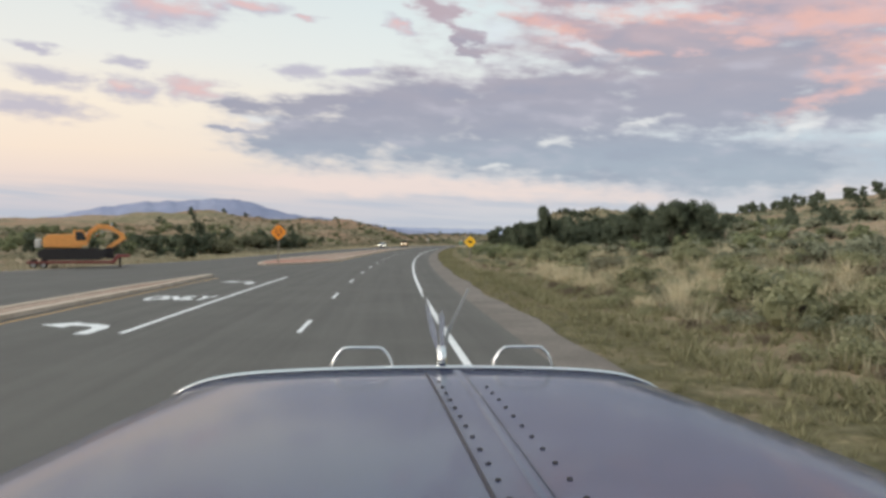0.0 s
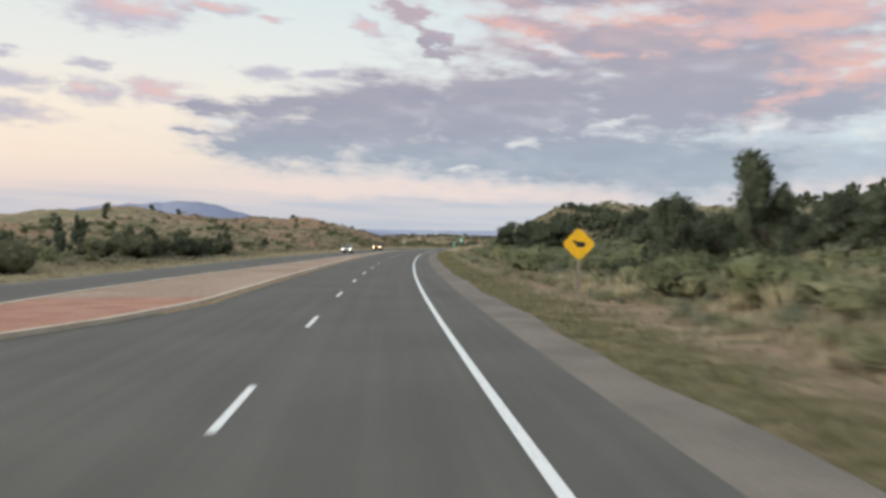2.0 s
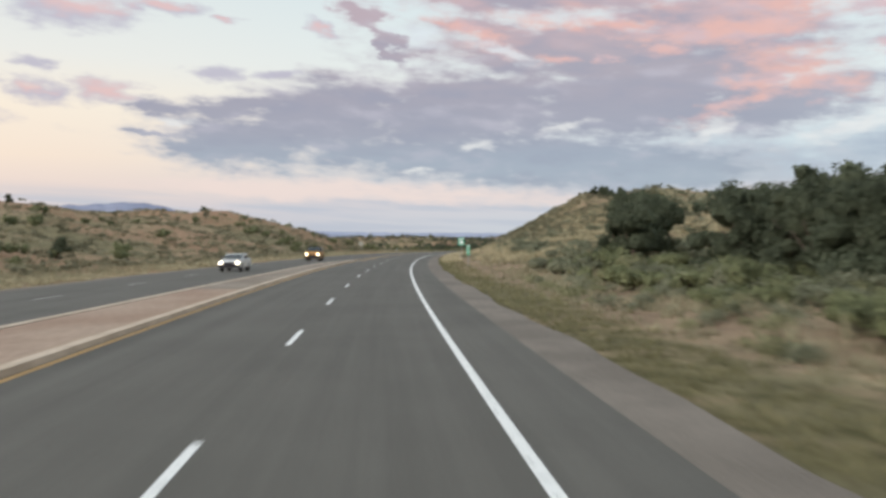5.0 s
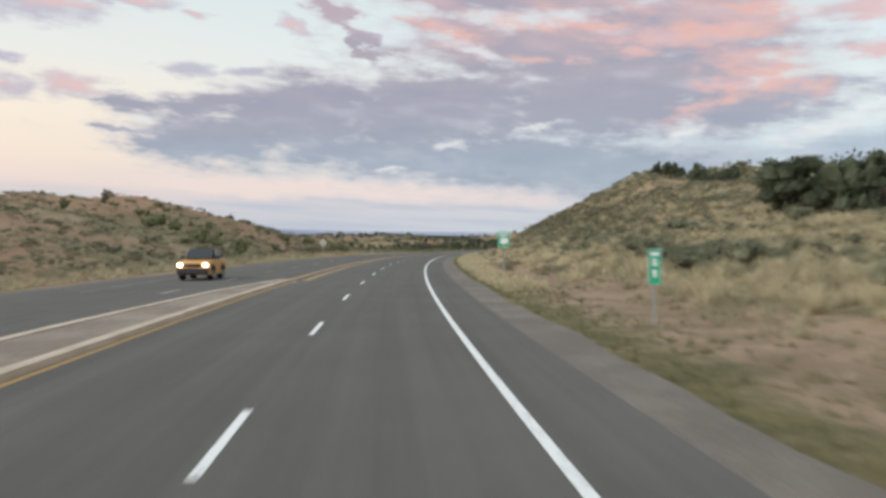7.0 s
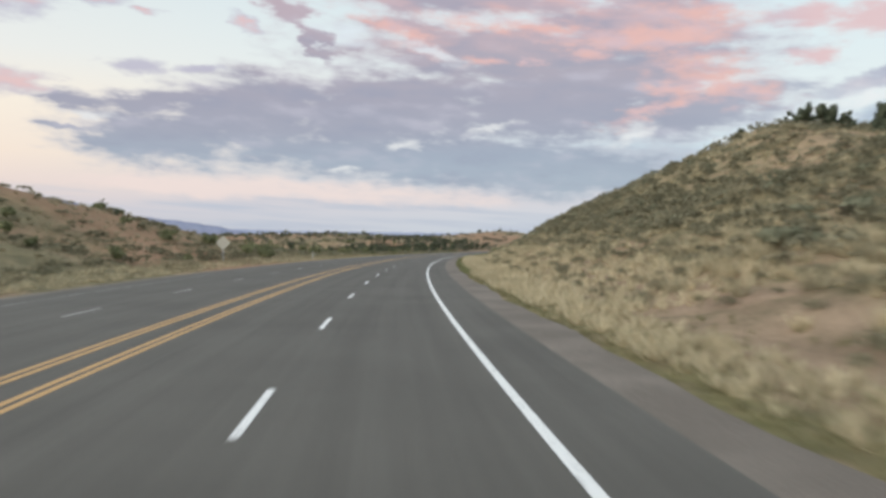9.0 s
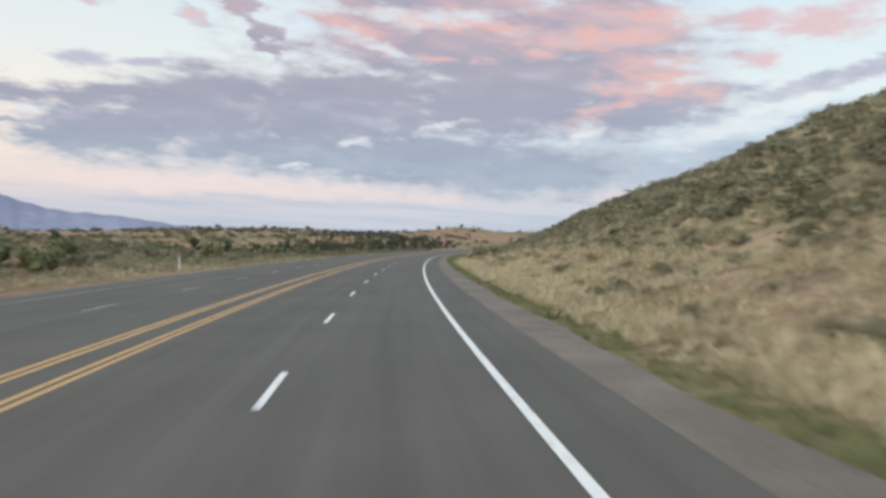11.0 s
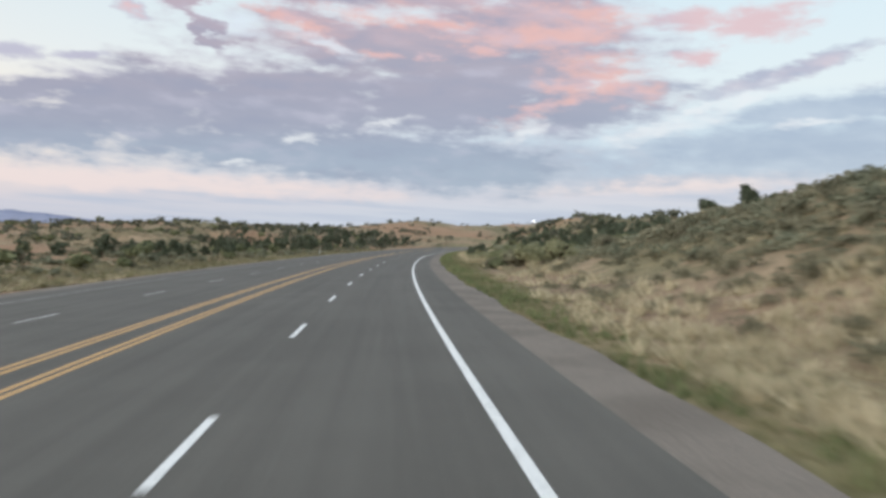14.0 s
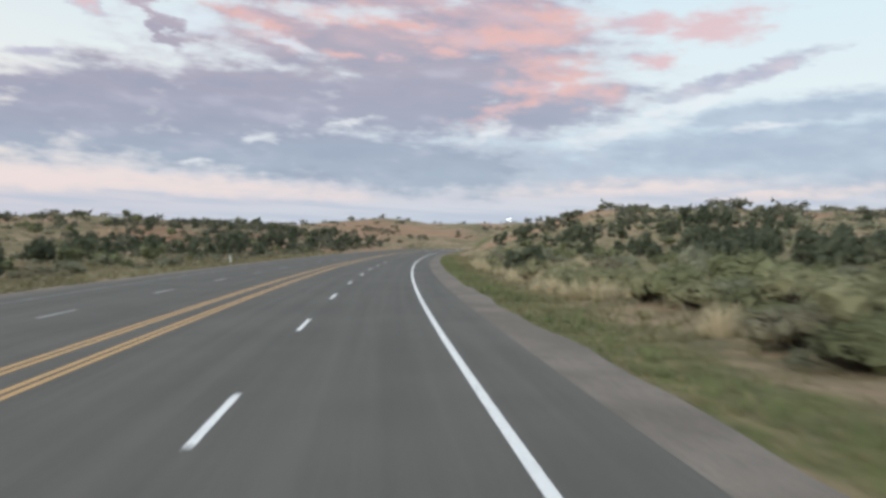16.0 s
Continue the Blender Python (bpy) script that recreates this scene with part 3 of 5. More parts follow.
road = tagged(strip("road", -200, 760, lambda q: -float(far_edge(q)), 3.4, 0.0, ASPHALT, thick=0.2, cols=8), "worn dark grey asphalt highway", "road", kind="structure")
shoulder = tagged(strip("shoulder", -200, 760, 3.4, lambda q: 4.64 + 0.12 * math.sin(q * 0.31) + 0.08 * math.sin(q * 0.83 + 1), 0.0, GRAVEL, thick=0.2), "pale gravel shoulder beside the asphalt", "shoulder", kind="structure")
tagged(strip("shoulder", -200, 760, lambda q: -float(far_edge(q)) - 1.2, lambda q: -float(far_edge(q)), 0.0, GRAVEL, thick=0.2), "pale gravel shoulder on the oncoming side", "shoulder", kind="structure")


def marking(name, s0, s1, n0, n1, mat, label, step=2.0):
    return tagged(strip(name, s0, s1, n0, n1, 0.005, mat, step), label, "road marking", kind="structure")


marking("edge_line", -200, 760, 1.68, 1.84, WHITE_PAINT, "solid white edge line")
marking("edge_line", 245, 760, -14.45, -14.33, WORN_PAINT, "thin white edge line of the oncoming lanes")
PERIOD = 12.19
for i in range(-16, 60):
    q = PERIOD * (i + 0.68)
    tagged(strip("lane_dash", q, q + 3.2, -2.05, -1.92, 0.005, WHITE_PAINT), "white lane dash", "road marking", group="lane dashes", kind="structure")
    if q > 85:
        lane = -10.4 if q > 235 else -14.6
        tagged(strip("lane_dash", q + 4, q + 7.1, lane - 0.07, lane + 0.05, 0.005, DASH_PAINT), "white lane dash of the oncoming lanes", "road marking", group="oncoming lane dashes", kind="structure")
for a, b in ((-5.74, -5.60), (-5.50, -5.36), (-6.80, -6.66), (-6.56, -6.42)):
    marking("yellow_line", 256, 760, a, b, YELLOW_PAINT, "solid yellow centre line")


# ---- helpers for things ----
def part(name, bm, mat, parent, label=""):
    """One mesh object from a bmesh, under a thing or a part."""
    me = bpy.data.meshes.new(name)
    bm.to_mesh(me)
    bm.free()
    me.materials.append(mat)
    ob = new(name, me)
    ob.parent = parent
    return tagged(ob, label)


def thing(name, m, label, category, group="", kind=""):
    ob = new(name)
    ob.matrix_world = m
    return tagged(ob, label, category, group, kind)


def box(x0, x1, y0, y1, z0, z1, bevel=0.0, seg=2):
    bm = bmesh.new()
    bmesh.ops.create_cube(bm, size=1.0)
    for v in bm.verts:
        v.co = ((x0 + x1) / 2 + v.co.x * (x1 - x0), (y0 + y1) / 2 + v.co.y * (y1 - y0), (z0 + z1) / 2 + v.co.z * (z1 - z0))
    if bevel:
        bmesh.ops.bevel(bm, geom=bm.edges[:], offset=bevel, segments=seg, affect="EDGES", profile=0.5)
    return bm


def tube(a, b, r0, r1=None, sides=10):
    """A capped, tapered tube from a to b."""
    a, b = Vector(a), Vector(b)
    bm = bmesh.new()
    bmesh.ops.create_cone(bm, cap_ends=True, segments=sides, radius1=r0, radius2=r0 if r1 is None else r1, depth=(b - a).length)
    bmesh.ops.transform(bm, verts=bm.verts, matrix=Matrix.Translation((a + b) / 2) @ (b - a).to_track_quat("Z", "Y").to_matrix().to_4x4())
    for f in bm.faces:
        f.smooth = len(f.verts) == 4
    return bm


def sweep(points, radius, sides=8):
    """A smooth tube along a line of points."""
    pts = [Vector(p) for p in points]
    bm = bmesh.new()
    rings = []
    for i, p in enumerate(pts):
        d = (pts[min(i + 1, len(pts) - 1)] - pts[max(i - 1, 0)]).normalized()
        a = d.cross(Vector((0, 1, 0.13)) if abs(d.y) < 0.8 else Vector((1, 0, 0))).normalized()
        b = d.cross(a)
        rings.append([bm.verts.new(p + (a * math.cos(t) + b * math.sin(t)) * radius) for t in np.linspace(0, 2 * math.pi, sides + 1)[:-1]])
    for r0, r1 in zip(rings, rings[1:]):
        for j in range(sides):
            bm.faces.new((r0[j], r1[j], r1[(j + 1) % sides], r0[(j + 1) % sides])).smooth = True
    bm.faces.new(rings[0])
    bm.faces.new(rings[-1])
    bmesh.ops.recalc_face_normals(bm, faces=bm.faces)
    return bm


def merge(*bms):
    out = bms[0]
    for b in bms[1:]:
        me = bpy.data.meshes.new("t")
        b.to_mesh(me)
        b.free()
        out.from_mesh(me)
        bpy.data.meshes.remove(me)
    return out


def prism(outline, y0, y1, bevel=0.0):
    """An outline in x, z pushed from y0 to y1."""
    bm = bmesh.new()
    lo = [bm.verts.new((x, y0, z)) for x, z in outline]
    hi = [bm.verts.new((x, y1, z)) for x, z in outline]
    k = len(outline)
    bm.faces.new(lo)
    bm.faces.new(hi[::-1])
    for i in range(k):
        bm.faces.new((lo[i], hi[i], hi[(i + 1) % k], lo[(i + 1) % k]))
    bmesh.ops.recalc_face_normals(bm, faces=bm.faces)
    if bevel:
        bmesh.ops.bevel(bm, geom=bm.edges[:], offset=bevel, segments=2, affect="EDGES", profile=0.5)
    return bm


def ground_z(s, n):
    x, y = spot(s, n)
    return float(height(x, y))


def stand(s, n, turn=0.0, z=None):
    """A pose at a place beside the road; its y axis points along the road."""
    x, y = spot(s, n)
    h = float(np.interp(s, LINE_S, LINE_H))
    return pose(float(x), float(y), ground_z(s, n) if z is None else z, 0, 0, math.degrees(h) + turn)


def plain_material(name, colour, rough=0.5, metal=0.0, spec=0.5, coat=0.0):
    def build(k, bsdf):
        g = k.noise(place(k), 6.0, 4.0)
        k.put(bsdf.inputs["Base Color"], k.mix(k.span(g, 0.3, 0.7), tuple(c * 0.86 for c in colour[:3]) + (1,), colour))
        bsdf.inputs["Coat Weight"].default_value = coat
        bsdf.inputs["Coat Roughness"].default_value = 0.08
    return material(name, build, rough, metal, spec)


def glowing(name, colour, strength):
    def build(k, bsdf):
        bsdf.inputs["Base Color"].default_value = colour
        bsdf.inputs["Emission Color"].default_value = colour
        bsdf.inputs["Emission Strength"].default_value = strength
    return material(name, build, 0.2)


# ---- plants ----
rng = np.random.default_rng(7)


def leaf_tris(centres, normals, length, width, r):
    """One pointed leaf (a triangle) at each centre, lying loosely over the plant's surface."""
    k = len(centres)
    out = normals + r.normal(0, 0.40, (k, 3))
    out /= np.linalg.norm(out, axis=1)[:, None] + 1e-9
    d = np.cross(out, r.normal(0, 1, (k, 3)))
    d /= np.linalg.norm(d, axis=1)[:, None] + 1e-9
    side = np.cross(out, d)
    d = d + normals * r.uniform(0.1, 0.9, (k, 1))
    ln = length * r.uniform(0.6, 1.4, (k, 1))
    wd = width * r.uniform(0.6, 1.4, (k, 1))
    v = np.stack([centres - side * wd - d * ln * 0.4, centres + side * wd - d * ln * 0.4, centres + d * ln * 0.6], 1).reshape(-1, 3)
    return v, np.arange(3 * k).reshape(-1, 3)


def dome_points(k, lobes, r):
    """Points over a heap of rounded lobes, with their outward directions."""
    which = r.integers(0, len(lobes), k)
    c = np.array([lb[:3] for lb in lobes])[which]
    rad = np.array([lb[3:] for lb in lobes])[which]
    d = r.normal(0, 1, (k, 3))
    d[:, 2] = np.where(d[:, 2] < -0.35, -d[:, 2], d[:, 2])
    d /= np.linalg.norm(d, axis=1)[:, None]
    return c + d * rad * r.uniform(0.70, 1.10, (k, 1)), d


def ball(levels):
    bm = bmesh.new()
    bmesh.ops.create_icosphere(bm, subdivisions=levels, radius=1.0)
    v = np.array([q.co[:] for f in bm.faces for q in f.verts])
    bm.free()
    return v


BALLS = {1: ball(1), 2: ball(2)}


def heart(lobes, level, r, k=0.8):
    """The dense twiggy inside of a plant: lumpy lobes under its leaves."""
    out = []
    for lb in lobes:
        v = BALLS[level]
        lump = 1 + 0.16 * np.sin(v @ r.normal(0, 4.5, 3) + r.uniform(0, 6)) + 0.10 * np.sin(v @ r.normal(0, 9, 3))
        out.append(np.array(lb[:3]) + v * lump[:, None] * np.array(lb[3:]) * k)
    return np.concatenate(out)


def with_heart(leafs, lobes, level, r, k=0.8):
    if not level:
        v = leafs[0].copy()
        v[:, 2] = np.maximum(v[:, 2] - 0.16, -0.03)
        return v, leafs[1]
    v = np.concatenate([leafs[0], heart(lobes, level, r, k)])
    v[:, 2] = np.maximum(v[:, 2], -0.02)
    return v, np.arange(len(v)).reshape(-1, 3)


def shrub_shape(leaves, length, width, r, lobes=5, level=1):
    lb = [(r.uniform(-0.28, 0.28), r.uniform(-0.28, 0.28), r.uniform(0.28, 0.55), r.uniform(0.2, 0.36), r.uniform(0.2, 0.36), r.uniform(0.22, 0.42)) for _ in range(lobes)]
    p, d = dome_points(leaves, lb, r)
    p[:, 2] = np.maximum(p[:, 2], 0.03)
    return with_heart(leaf_tris(p, d, length, width, r), lb, level, r, 0.66)


def tuft_shape(blades, r, lean=0.35, thick=0.05):
    k = blades
    a = r.uniform(0, 2 * math.pi, k)
    base = np.stack([np.cos(a), np.sin(a), 0 * a], 1) * r.uniform(0.02, 0.22, (k, 1))
    tip = base * (1 + lean * 4) + np.stack([r.normal(0, 0.12, k), r.normal(0, 0.12, k), r.uniform(0.5, 1.0, k)], 1)
    side = np.stack([-np.sin(a), np.cos(a), 0 * a], 1) * thick
    return np.stack([base - side, base + side, tip], 1).reshape(-1, 3), np.arange(3 * k).reshape(-1, 3)


def scatter(name, shapes, xyz, size, tall, mat, label, category):
    """Many plants in one mesh: each a turned and scaled copy of one of the shapes."""
    V, count = [], len(xyz)
    pick = rng.integers(0, len(shapes), count)
    turn = rng.uniform(0, 2 * math.pi, count)
    for j, (v, f) in enumerate(shapes):
        i = np.where(pick == j)[0]
        c, s = np.cos(turn[i])[:, None], np.sin(turn[i])[:, None]
        x = (v[None, :, 0] * c - v[None, :, 1] * s) * size[i, None] + xyz[i, 0, None]
        y = (v[None, :, 0] * s + v[None, :, 1] * c) * size[i, None] + xyz[i, 1, None]
        z = v[None, :, 2] * tall[i, None] + xyz[i, 2, None]
        V.append(np.stack([x, y, z], -1).reshape(-1, 3))
    V = np.concatenate(V)
    n = len(V)
    me = bpy.data.meshes.new(name)
    me.vertices.add(n)
    me.vertices.foreach_set("co", V.astype(np.float32).ravel())
    me.loops.add(n)
    me.loops.foreach_set("vertex_index", np.arange(n, dtype=np.int32))
    me.polygons.add(n // 3)
    me.polygons.foreach_set("loop_start", np.arange(0, n, 3, dtype=np.int32))
    me.update(calc_edges=True)
    me.materials.append(mat)
    return tagged(new(name, me), label, category, kind="stuff")


def sown(count, s0, s1, n0, n1, gaps=0.0, power=1.0):
    """Places beside the road: more of them near it when power is over one; gaps leaves bare patches."""
    s = rng.uniform(s0, s1, count)
    n = n0 + (n1 - n0) * rng.uniform(0, 1, count) ** power
    n = np.where(n < 0, n - far_edge(s) + 15.8, n)
    x, y = spot(s, n)
    keep = waves(x + 11, y - 7, 19) + 0.6 * waves(x, y + 50, 8) > -1.6 + gaps * 1.9
    x, y = x[keep], y[keep]
    return np.stack([x, y, height(x, y) - 0.02], -1)


def sizes(xyz, lo, hi, power=1.6):
    return lo + (hi - lo) * rng.uniform(0, 1, len(xyz)) ** power


SAGE_NEAR = [shrub_shape(580, 0.076, 0.030, rng, 10, 1) for _ in range(6)]
SAGE_MID = [shrub_shape(92, 0.15, 0.058, rng, 4) for _ in range(6)]
SAGE_FAR = [shrub_shape(30, 0.24, 0.095, rng, 4, 0) for _ in range(5)]
SAGE_LOW = [shrub_shape(300, 0.085, 0.032, rng, 7, 0) for _ in range(5)]
SAGE_SLOPE = [shrub_shape(60, 0.17, 0.065, rng, 6, 0) for _ in range(6)]
TUFTS = [tuft_shape(9, rng) for _ in range(6)]
TUFTS_WIDE = [tuft_shape(9, rng, 0.6) for _ in range(5)]


def twig_shape(r, k=42):
    """Bare woody stems that fan out from the root, under the leaves."""
    a = r.uniform(0, 2 * math.pi, k)
    tip = np.stack([np.cos(a) * r.uniform(0.15, 0.5, k), np.sin(a) * r.uniform(0.15, 0.5, k), r.uniform(0.12, 0.6, k)], 1)
    side = np.stack([-np.sin(a), np.cos(a), 0 * a], 1) * 0.03
    root = tip * 0.12 * np.array([1, 1, 0])
    return np.stack([root - side * 0.6, tip + side, tip - side], 1).reshape(-1, 3), np.arange(3 * k).reshape(-1, 3)


STEMS = [twig_shape(rng) for _ in range(4)]


def plant(name, shapes, xyz, lo, hi, squat, mat, label, category, power=1.6, stems=""):
    w_ = sizes(xyz, lo, hi, power)
    t_ = w_ * squat * rng.uniform(0.8, 1.2, len(xyz))
    if stems:
        # woody stems whose dark colour doubles as shade low in the plant
        scatter(stems, STEMS, xyz, w_ * 0.95, t_ * 0.9, SHADE_TWIGS, "woody stems under the bushes, coloured dark as their shade", "shrub stems")
    return scatter(name, shapes, xyz, w_, t_, mat, label, category)


join = np.concatenate
BUNCHES_LOW = [tuft_shape(46, rng, 0.55, 0.022) for _ in range(5)]
# the near side of the road
plant("verge_grass", TUFTS, join([sown(12000, -20, 620, 4.8, 7.6, 0.0, 1.3), sown(1200, -20, 620, 7.5, 10, 0.55)]), 0.2, 0.5, 0.55, GREEN_GRASS, "short yellow-green grass along the shoulder", "grass")
plant("dry_grass", TUFTS, join([sown(4200, -20, 110, 9.0, 22, 0.6), sown(2600, 105, 262, 9.0, 20, 0.7), sown(3200, 470, 620, 9.0, 22, 0.6), sown(6000, -20, 620, 16, 52, 0.4)]),
      0.4, 1.1, 0.65, STRAW, "tufts of bleached dry grass on sandy soil", "grass")
plant("roadside_straw", TUFTS_WIDE, join([sown(4700, 292, 440, 6.0, 13.5, 0.42, 1.3), sown(350, 440, 475, 6.6, 11.5, 0.6)]), 0.35, 1.15, 0.55, BLOND, "blond dry grass beside the cutting", "grass")
plant("sagebrush", SAGE_NEAR, join([sown(150, 106, 212, 11.3, 18, 0.0), sown(60, 214, 300, 14, 20, 0.45), sown(50, 478, 620, 12, 19, 0.3)]),
      0.9, 2.2, 0.7, SAGE, "grey-green sagebrush on dry ground", "shrub", 1.2, "sagebrush_stems")
plant("yellow_brush", SAGE_NEAR, join([sown(95, -15, 112, 10.5, 19, 0.4), sown(40, 110, 212, 11.5, 18, 0.0), sown(22, 474, 620, 11, 18, 0.3)]), 0.8, 2.2, 0.74, YELLOW_BRUSH, "yellow-green brush on sandy ground", "shrub", 1.3, "yellow_brush_stems")
plant("rabbitbrush", SAGE_NEAR, join([sown(150, 108, 212, 11.3, 19, 0.0), sown(48, 478, 620, 12.5, 21, 0.15)]),
      1.0, 2.5, 0.7, OLIVE, "olive-green bushes on dry ground", "shrub", 1.2, "rabbitbrush_stems")
plant("bright_straw", TUFTS_WIDE, join([sown(3000, 320, 432, 5.6, 10.5, 0.15, 1.2), sown(1100, 245, 330, 5.2, 7.4, 0.1, 1.2)]), 0.4, 1.0, 0.55, BLOND, "bright straw-coloured grass beside the shoulder", "grass")
plant("low_scrub", SAGE_LOW, join([sown(240, 296, 480, 12.5, 20, 0.2), sown(170, 255, 470, 8.2, 12.5, 0.3)]), 0.5, 1.3, 0.7, HILL_SCRUB, "low grey-brown scrub at the foot of the slope", "shrub", 1.2)
plant("plain_sagebrush", SAGE_MID, join([sown(300, -20, 118, 18, 42, 0.4), sown(760, 108, 214, 18, 45, 0.05), sown(60, 222, 305, 19, 45, 0.3), sown(190, 478, 640, 18, 45, 0.25)]),
      0.9, 2.1, 0.66, SAGE, "grey-green sagebrush behind the first bushes", "shrub", 1.6, "plain_stems")
plant("plain_bushes", SAGE_MID, join([sown(120, -20, 118, 19, 42, 0.3), sown(320, 108, 214, 19, 42, 0.1), sown(120, 478, 640, 19, 42, 0.2)]),
      1.0, 2.3, 0.68, OLIVE, "olive-green bushes behind the sagebrush", "shrub")
plant("slope_scrub", SAGE_SLOPE, join([sown(3000, 292, 480, 16, 54, 0.2), sown(420, 214, 300, 14, 50, 0.25)]), 0.6, 2.0, 0.62, HILL_SCRUB, "grey-brown scrub dotted over the slope", "shrub")
plant("slope_sagebrush", SAGE_SLOPE, join([sown(800, 300, 480, 16, 54, 0.2), sown(900, 375, 480, 15, 48, 0.1), sown(1500, 420, 492, 14, 50, 0.0)]), 0.6, 1.7, 0.58, SLOPE_SAGE, "grey-green sagebrush on the slope", "shrub")
plant("slope_tufts", SAGE_SLOPE, sown(2600, 262, 482, 13, 26, 0.05), 0.4, 1.2, 0.6, HILL_SCRUB, "small brown and olive tufts over the foot of the slope", "shrub")
plant("slope_straw", BUNCHES_LOW, join([sown(1400, 215, 470, 13.5, 54, 0.15, 1.3), sown(300, 205, 300, 10, 50, 0.05, 1.2)]), 0.7, 1.7, 0.5, STRAW, "soft clumps of straw-coloured grass over the slope", "grass")
plant("knoll_grass", BUNCHES_LOW, sown(1900, 205, 310, 12.5, 52, 0.0, 1.1), 0.8, 1.8, 0.48, BLOND, "pale grass covering the knoll", "grass")
plant("slope_grass", TUFTS_WIDE, join([sown(9500, 215, 440, 12, 54, 0.1), sown(500, 440, 480, 15, 54, 0.4)]), 0.5, 1.3, 0.5, BLOND, "dry grass over the slope", "grass")
plant("far_sagebrush", SAGE_FAR, join([sown(1500, -40, 300, 44, 130, 0.2), sown(800, 290, 490, 50, 100, 0.25), sown(1800, 490, 820, 42, 180, 0.2)]),
      1.2, 2.8, 0.7, SAGE, "sagebrush on the farther slopes", "shrub")
BUNCHES = [tuft_shape(84, rng, 0.42, 0.018) for _ in range(5)]
plant("bunch_grass", BUNCHES, join([sown(330, -15, 112, 9.5, 22, 0.35), sown(110, 28, 60, 9.6, 15, 0.0), sown(160, 222, 300, 9.5, 20, 0.4), sown(220, 470, 620, 9, 18, 0.4), sown(60, 505, 560, 7.6, 10.5, 0.1)]), 0.9, 1.9, 0.55, BLOND, "large clumps of blond bunch grass", "grass")
plant("field_brush", SAGE_LOW, join([sown(420, -15, 80, 8.6, 24, 0.15, 1.2), sown(100, 80, 195, 8.0, 12, 0.25)]), 0.5, 1.3, 0.7, YELLOW_BRUSH, "low yellow-green brush between the grass clumps", "shrub", 1.4)
plant("field_sage", SAGE_LOW, join([sown(380, -15, 80, 9.5, 26, 0.2, 1.2), sown(80, 80, 195, 8.4, 12, 0.3), sown(150, 488, 620, 8.6, 14, 0.2)]), 0.6, 1.4, 0.68, SAGE, "low grey sage between the grass clumps", "shrub", 1.4)
plant("field_weeds", TUFTS_WIDE, join([sown(5200, -12, 62, 6.3, 17, 0.0, 1.2), sown(900, 490, 600, 6.5, 10, 0.1)]), 0.3, 0.8, 0.5, GREEN_GRASS, "yellow-green weeds over the sandy field", "grass")
plant("brown_scrub", SAGE_LOW, sown(170, -12, 75, 8, 22, 0.1), 0.5, 1.1, 0.7, TWIG_SCRUB, "brown half-dead scrub among the grass", "shrub")
plant("green_weeds", TUFTS, join([sown(1100, 425, 600, 4.75, 6.4, 0.35, 1.2), sown(260, 330, 425, 4.75, 5.8, 0.4)]), 0.3, 0.75, 0.6, WEED_GREEN, "fresh green weeds along the shoulder", "grass")
plant("dirt_tufts", TUFTS_WIDE, sown(2000, 40, 205, 7.0, 12.5, 0.35), 0.25, 0.7, 0.5, STRAW, "sparse dry tufts on the bare dirt", "grass")
plant("bank_tufts", TUFTS_WIDE, sown(260, 205, 262, 7.0, 12.5, 0.5), 0.25, 0.7, 0.5, STRAW, "a few dry tufts on the bare bank", "grass")
# the other side
plant("verge_green", TUFTS_WIDE, sown(4500, 400, 640, -17.2, -28, 0.1, 1.4), 0.4, 1.0, 0.6, GREEN_GRASS, "yellow-green grass and weeds along the oncoming lanes", "grass")
plant("verge_bushes", SAGE_MID, sown(130, 400, 640, -20, -36, 0.2), 0.9, 1.8, 0.75, SAGE, "yellow-green bushes beyond the oncoming lanes", "shrub")
plant("verge_straw", TUFTS_WIDE, sown(8500, -20, 630, -17.4, -23, 0.0, 1.4), 0.3, 0.8, 0.55, STRAW, "bleached grass along the oncoming lanes", "grass")
plant("hill_grass", TUFTS_WIDE, sown(8000, -20, 630, -20, -80, 0.25, 1.3), 0.5, 1.3, 0.55, STRAW, "dry grass on the low hills", "grass")
plant("hill_straw", BUNCHES_LOW, sown(2600, 120, 440, -18.5, -85, 0.15, 1.3), 0.7, 1.8, 0.46, STRAW, "soft straw-coloured grass clumps over the low hills", "grass")
plant("edge_straw", TUFTS_WIDE, sown(3500, 90, 470, -17.0, -20.5, 0.0, 1.2), 0.4, 0.9, 0.5, BLOND, "straw-yellow grass along the oncoming shoulder", "grass")
plant("hill_scrub", SAGE_FAR, join([sown(1800, 130, 436, -21, -88, 0.35, 1.3), sown(1000, -40, 175, -24, -105, 0.3), sown(2400, 410, 700, -20, -140, 0.2, 1.2)]),
      0.9, 2.4, 0.55, HILL_SCRUB, "grey-brown scrub on the low hills", "shrub")
plant("hill_bushes", SAGE_MID, join([sown(190, 18, 200, -24, -80, 0.2), sown(40, 200, 290, -24, -80, 0.2), sown(40, 290, 420, -20, -60, 0.3), sown(240, 420, 720, -22, -150, 0.3, 1.2)]), 1.4, 3.2, 0.8, OLIVE, "dark olive bushes on the low hills", "shrub")


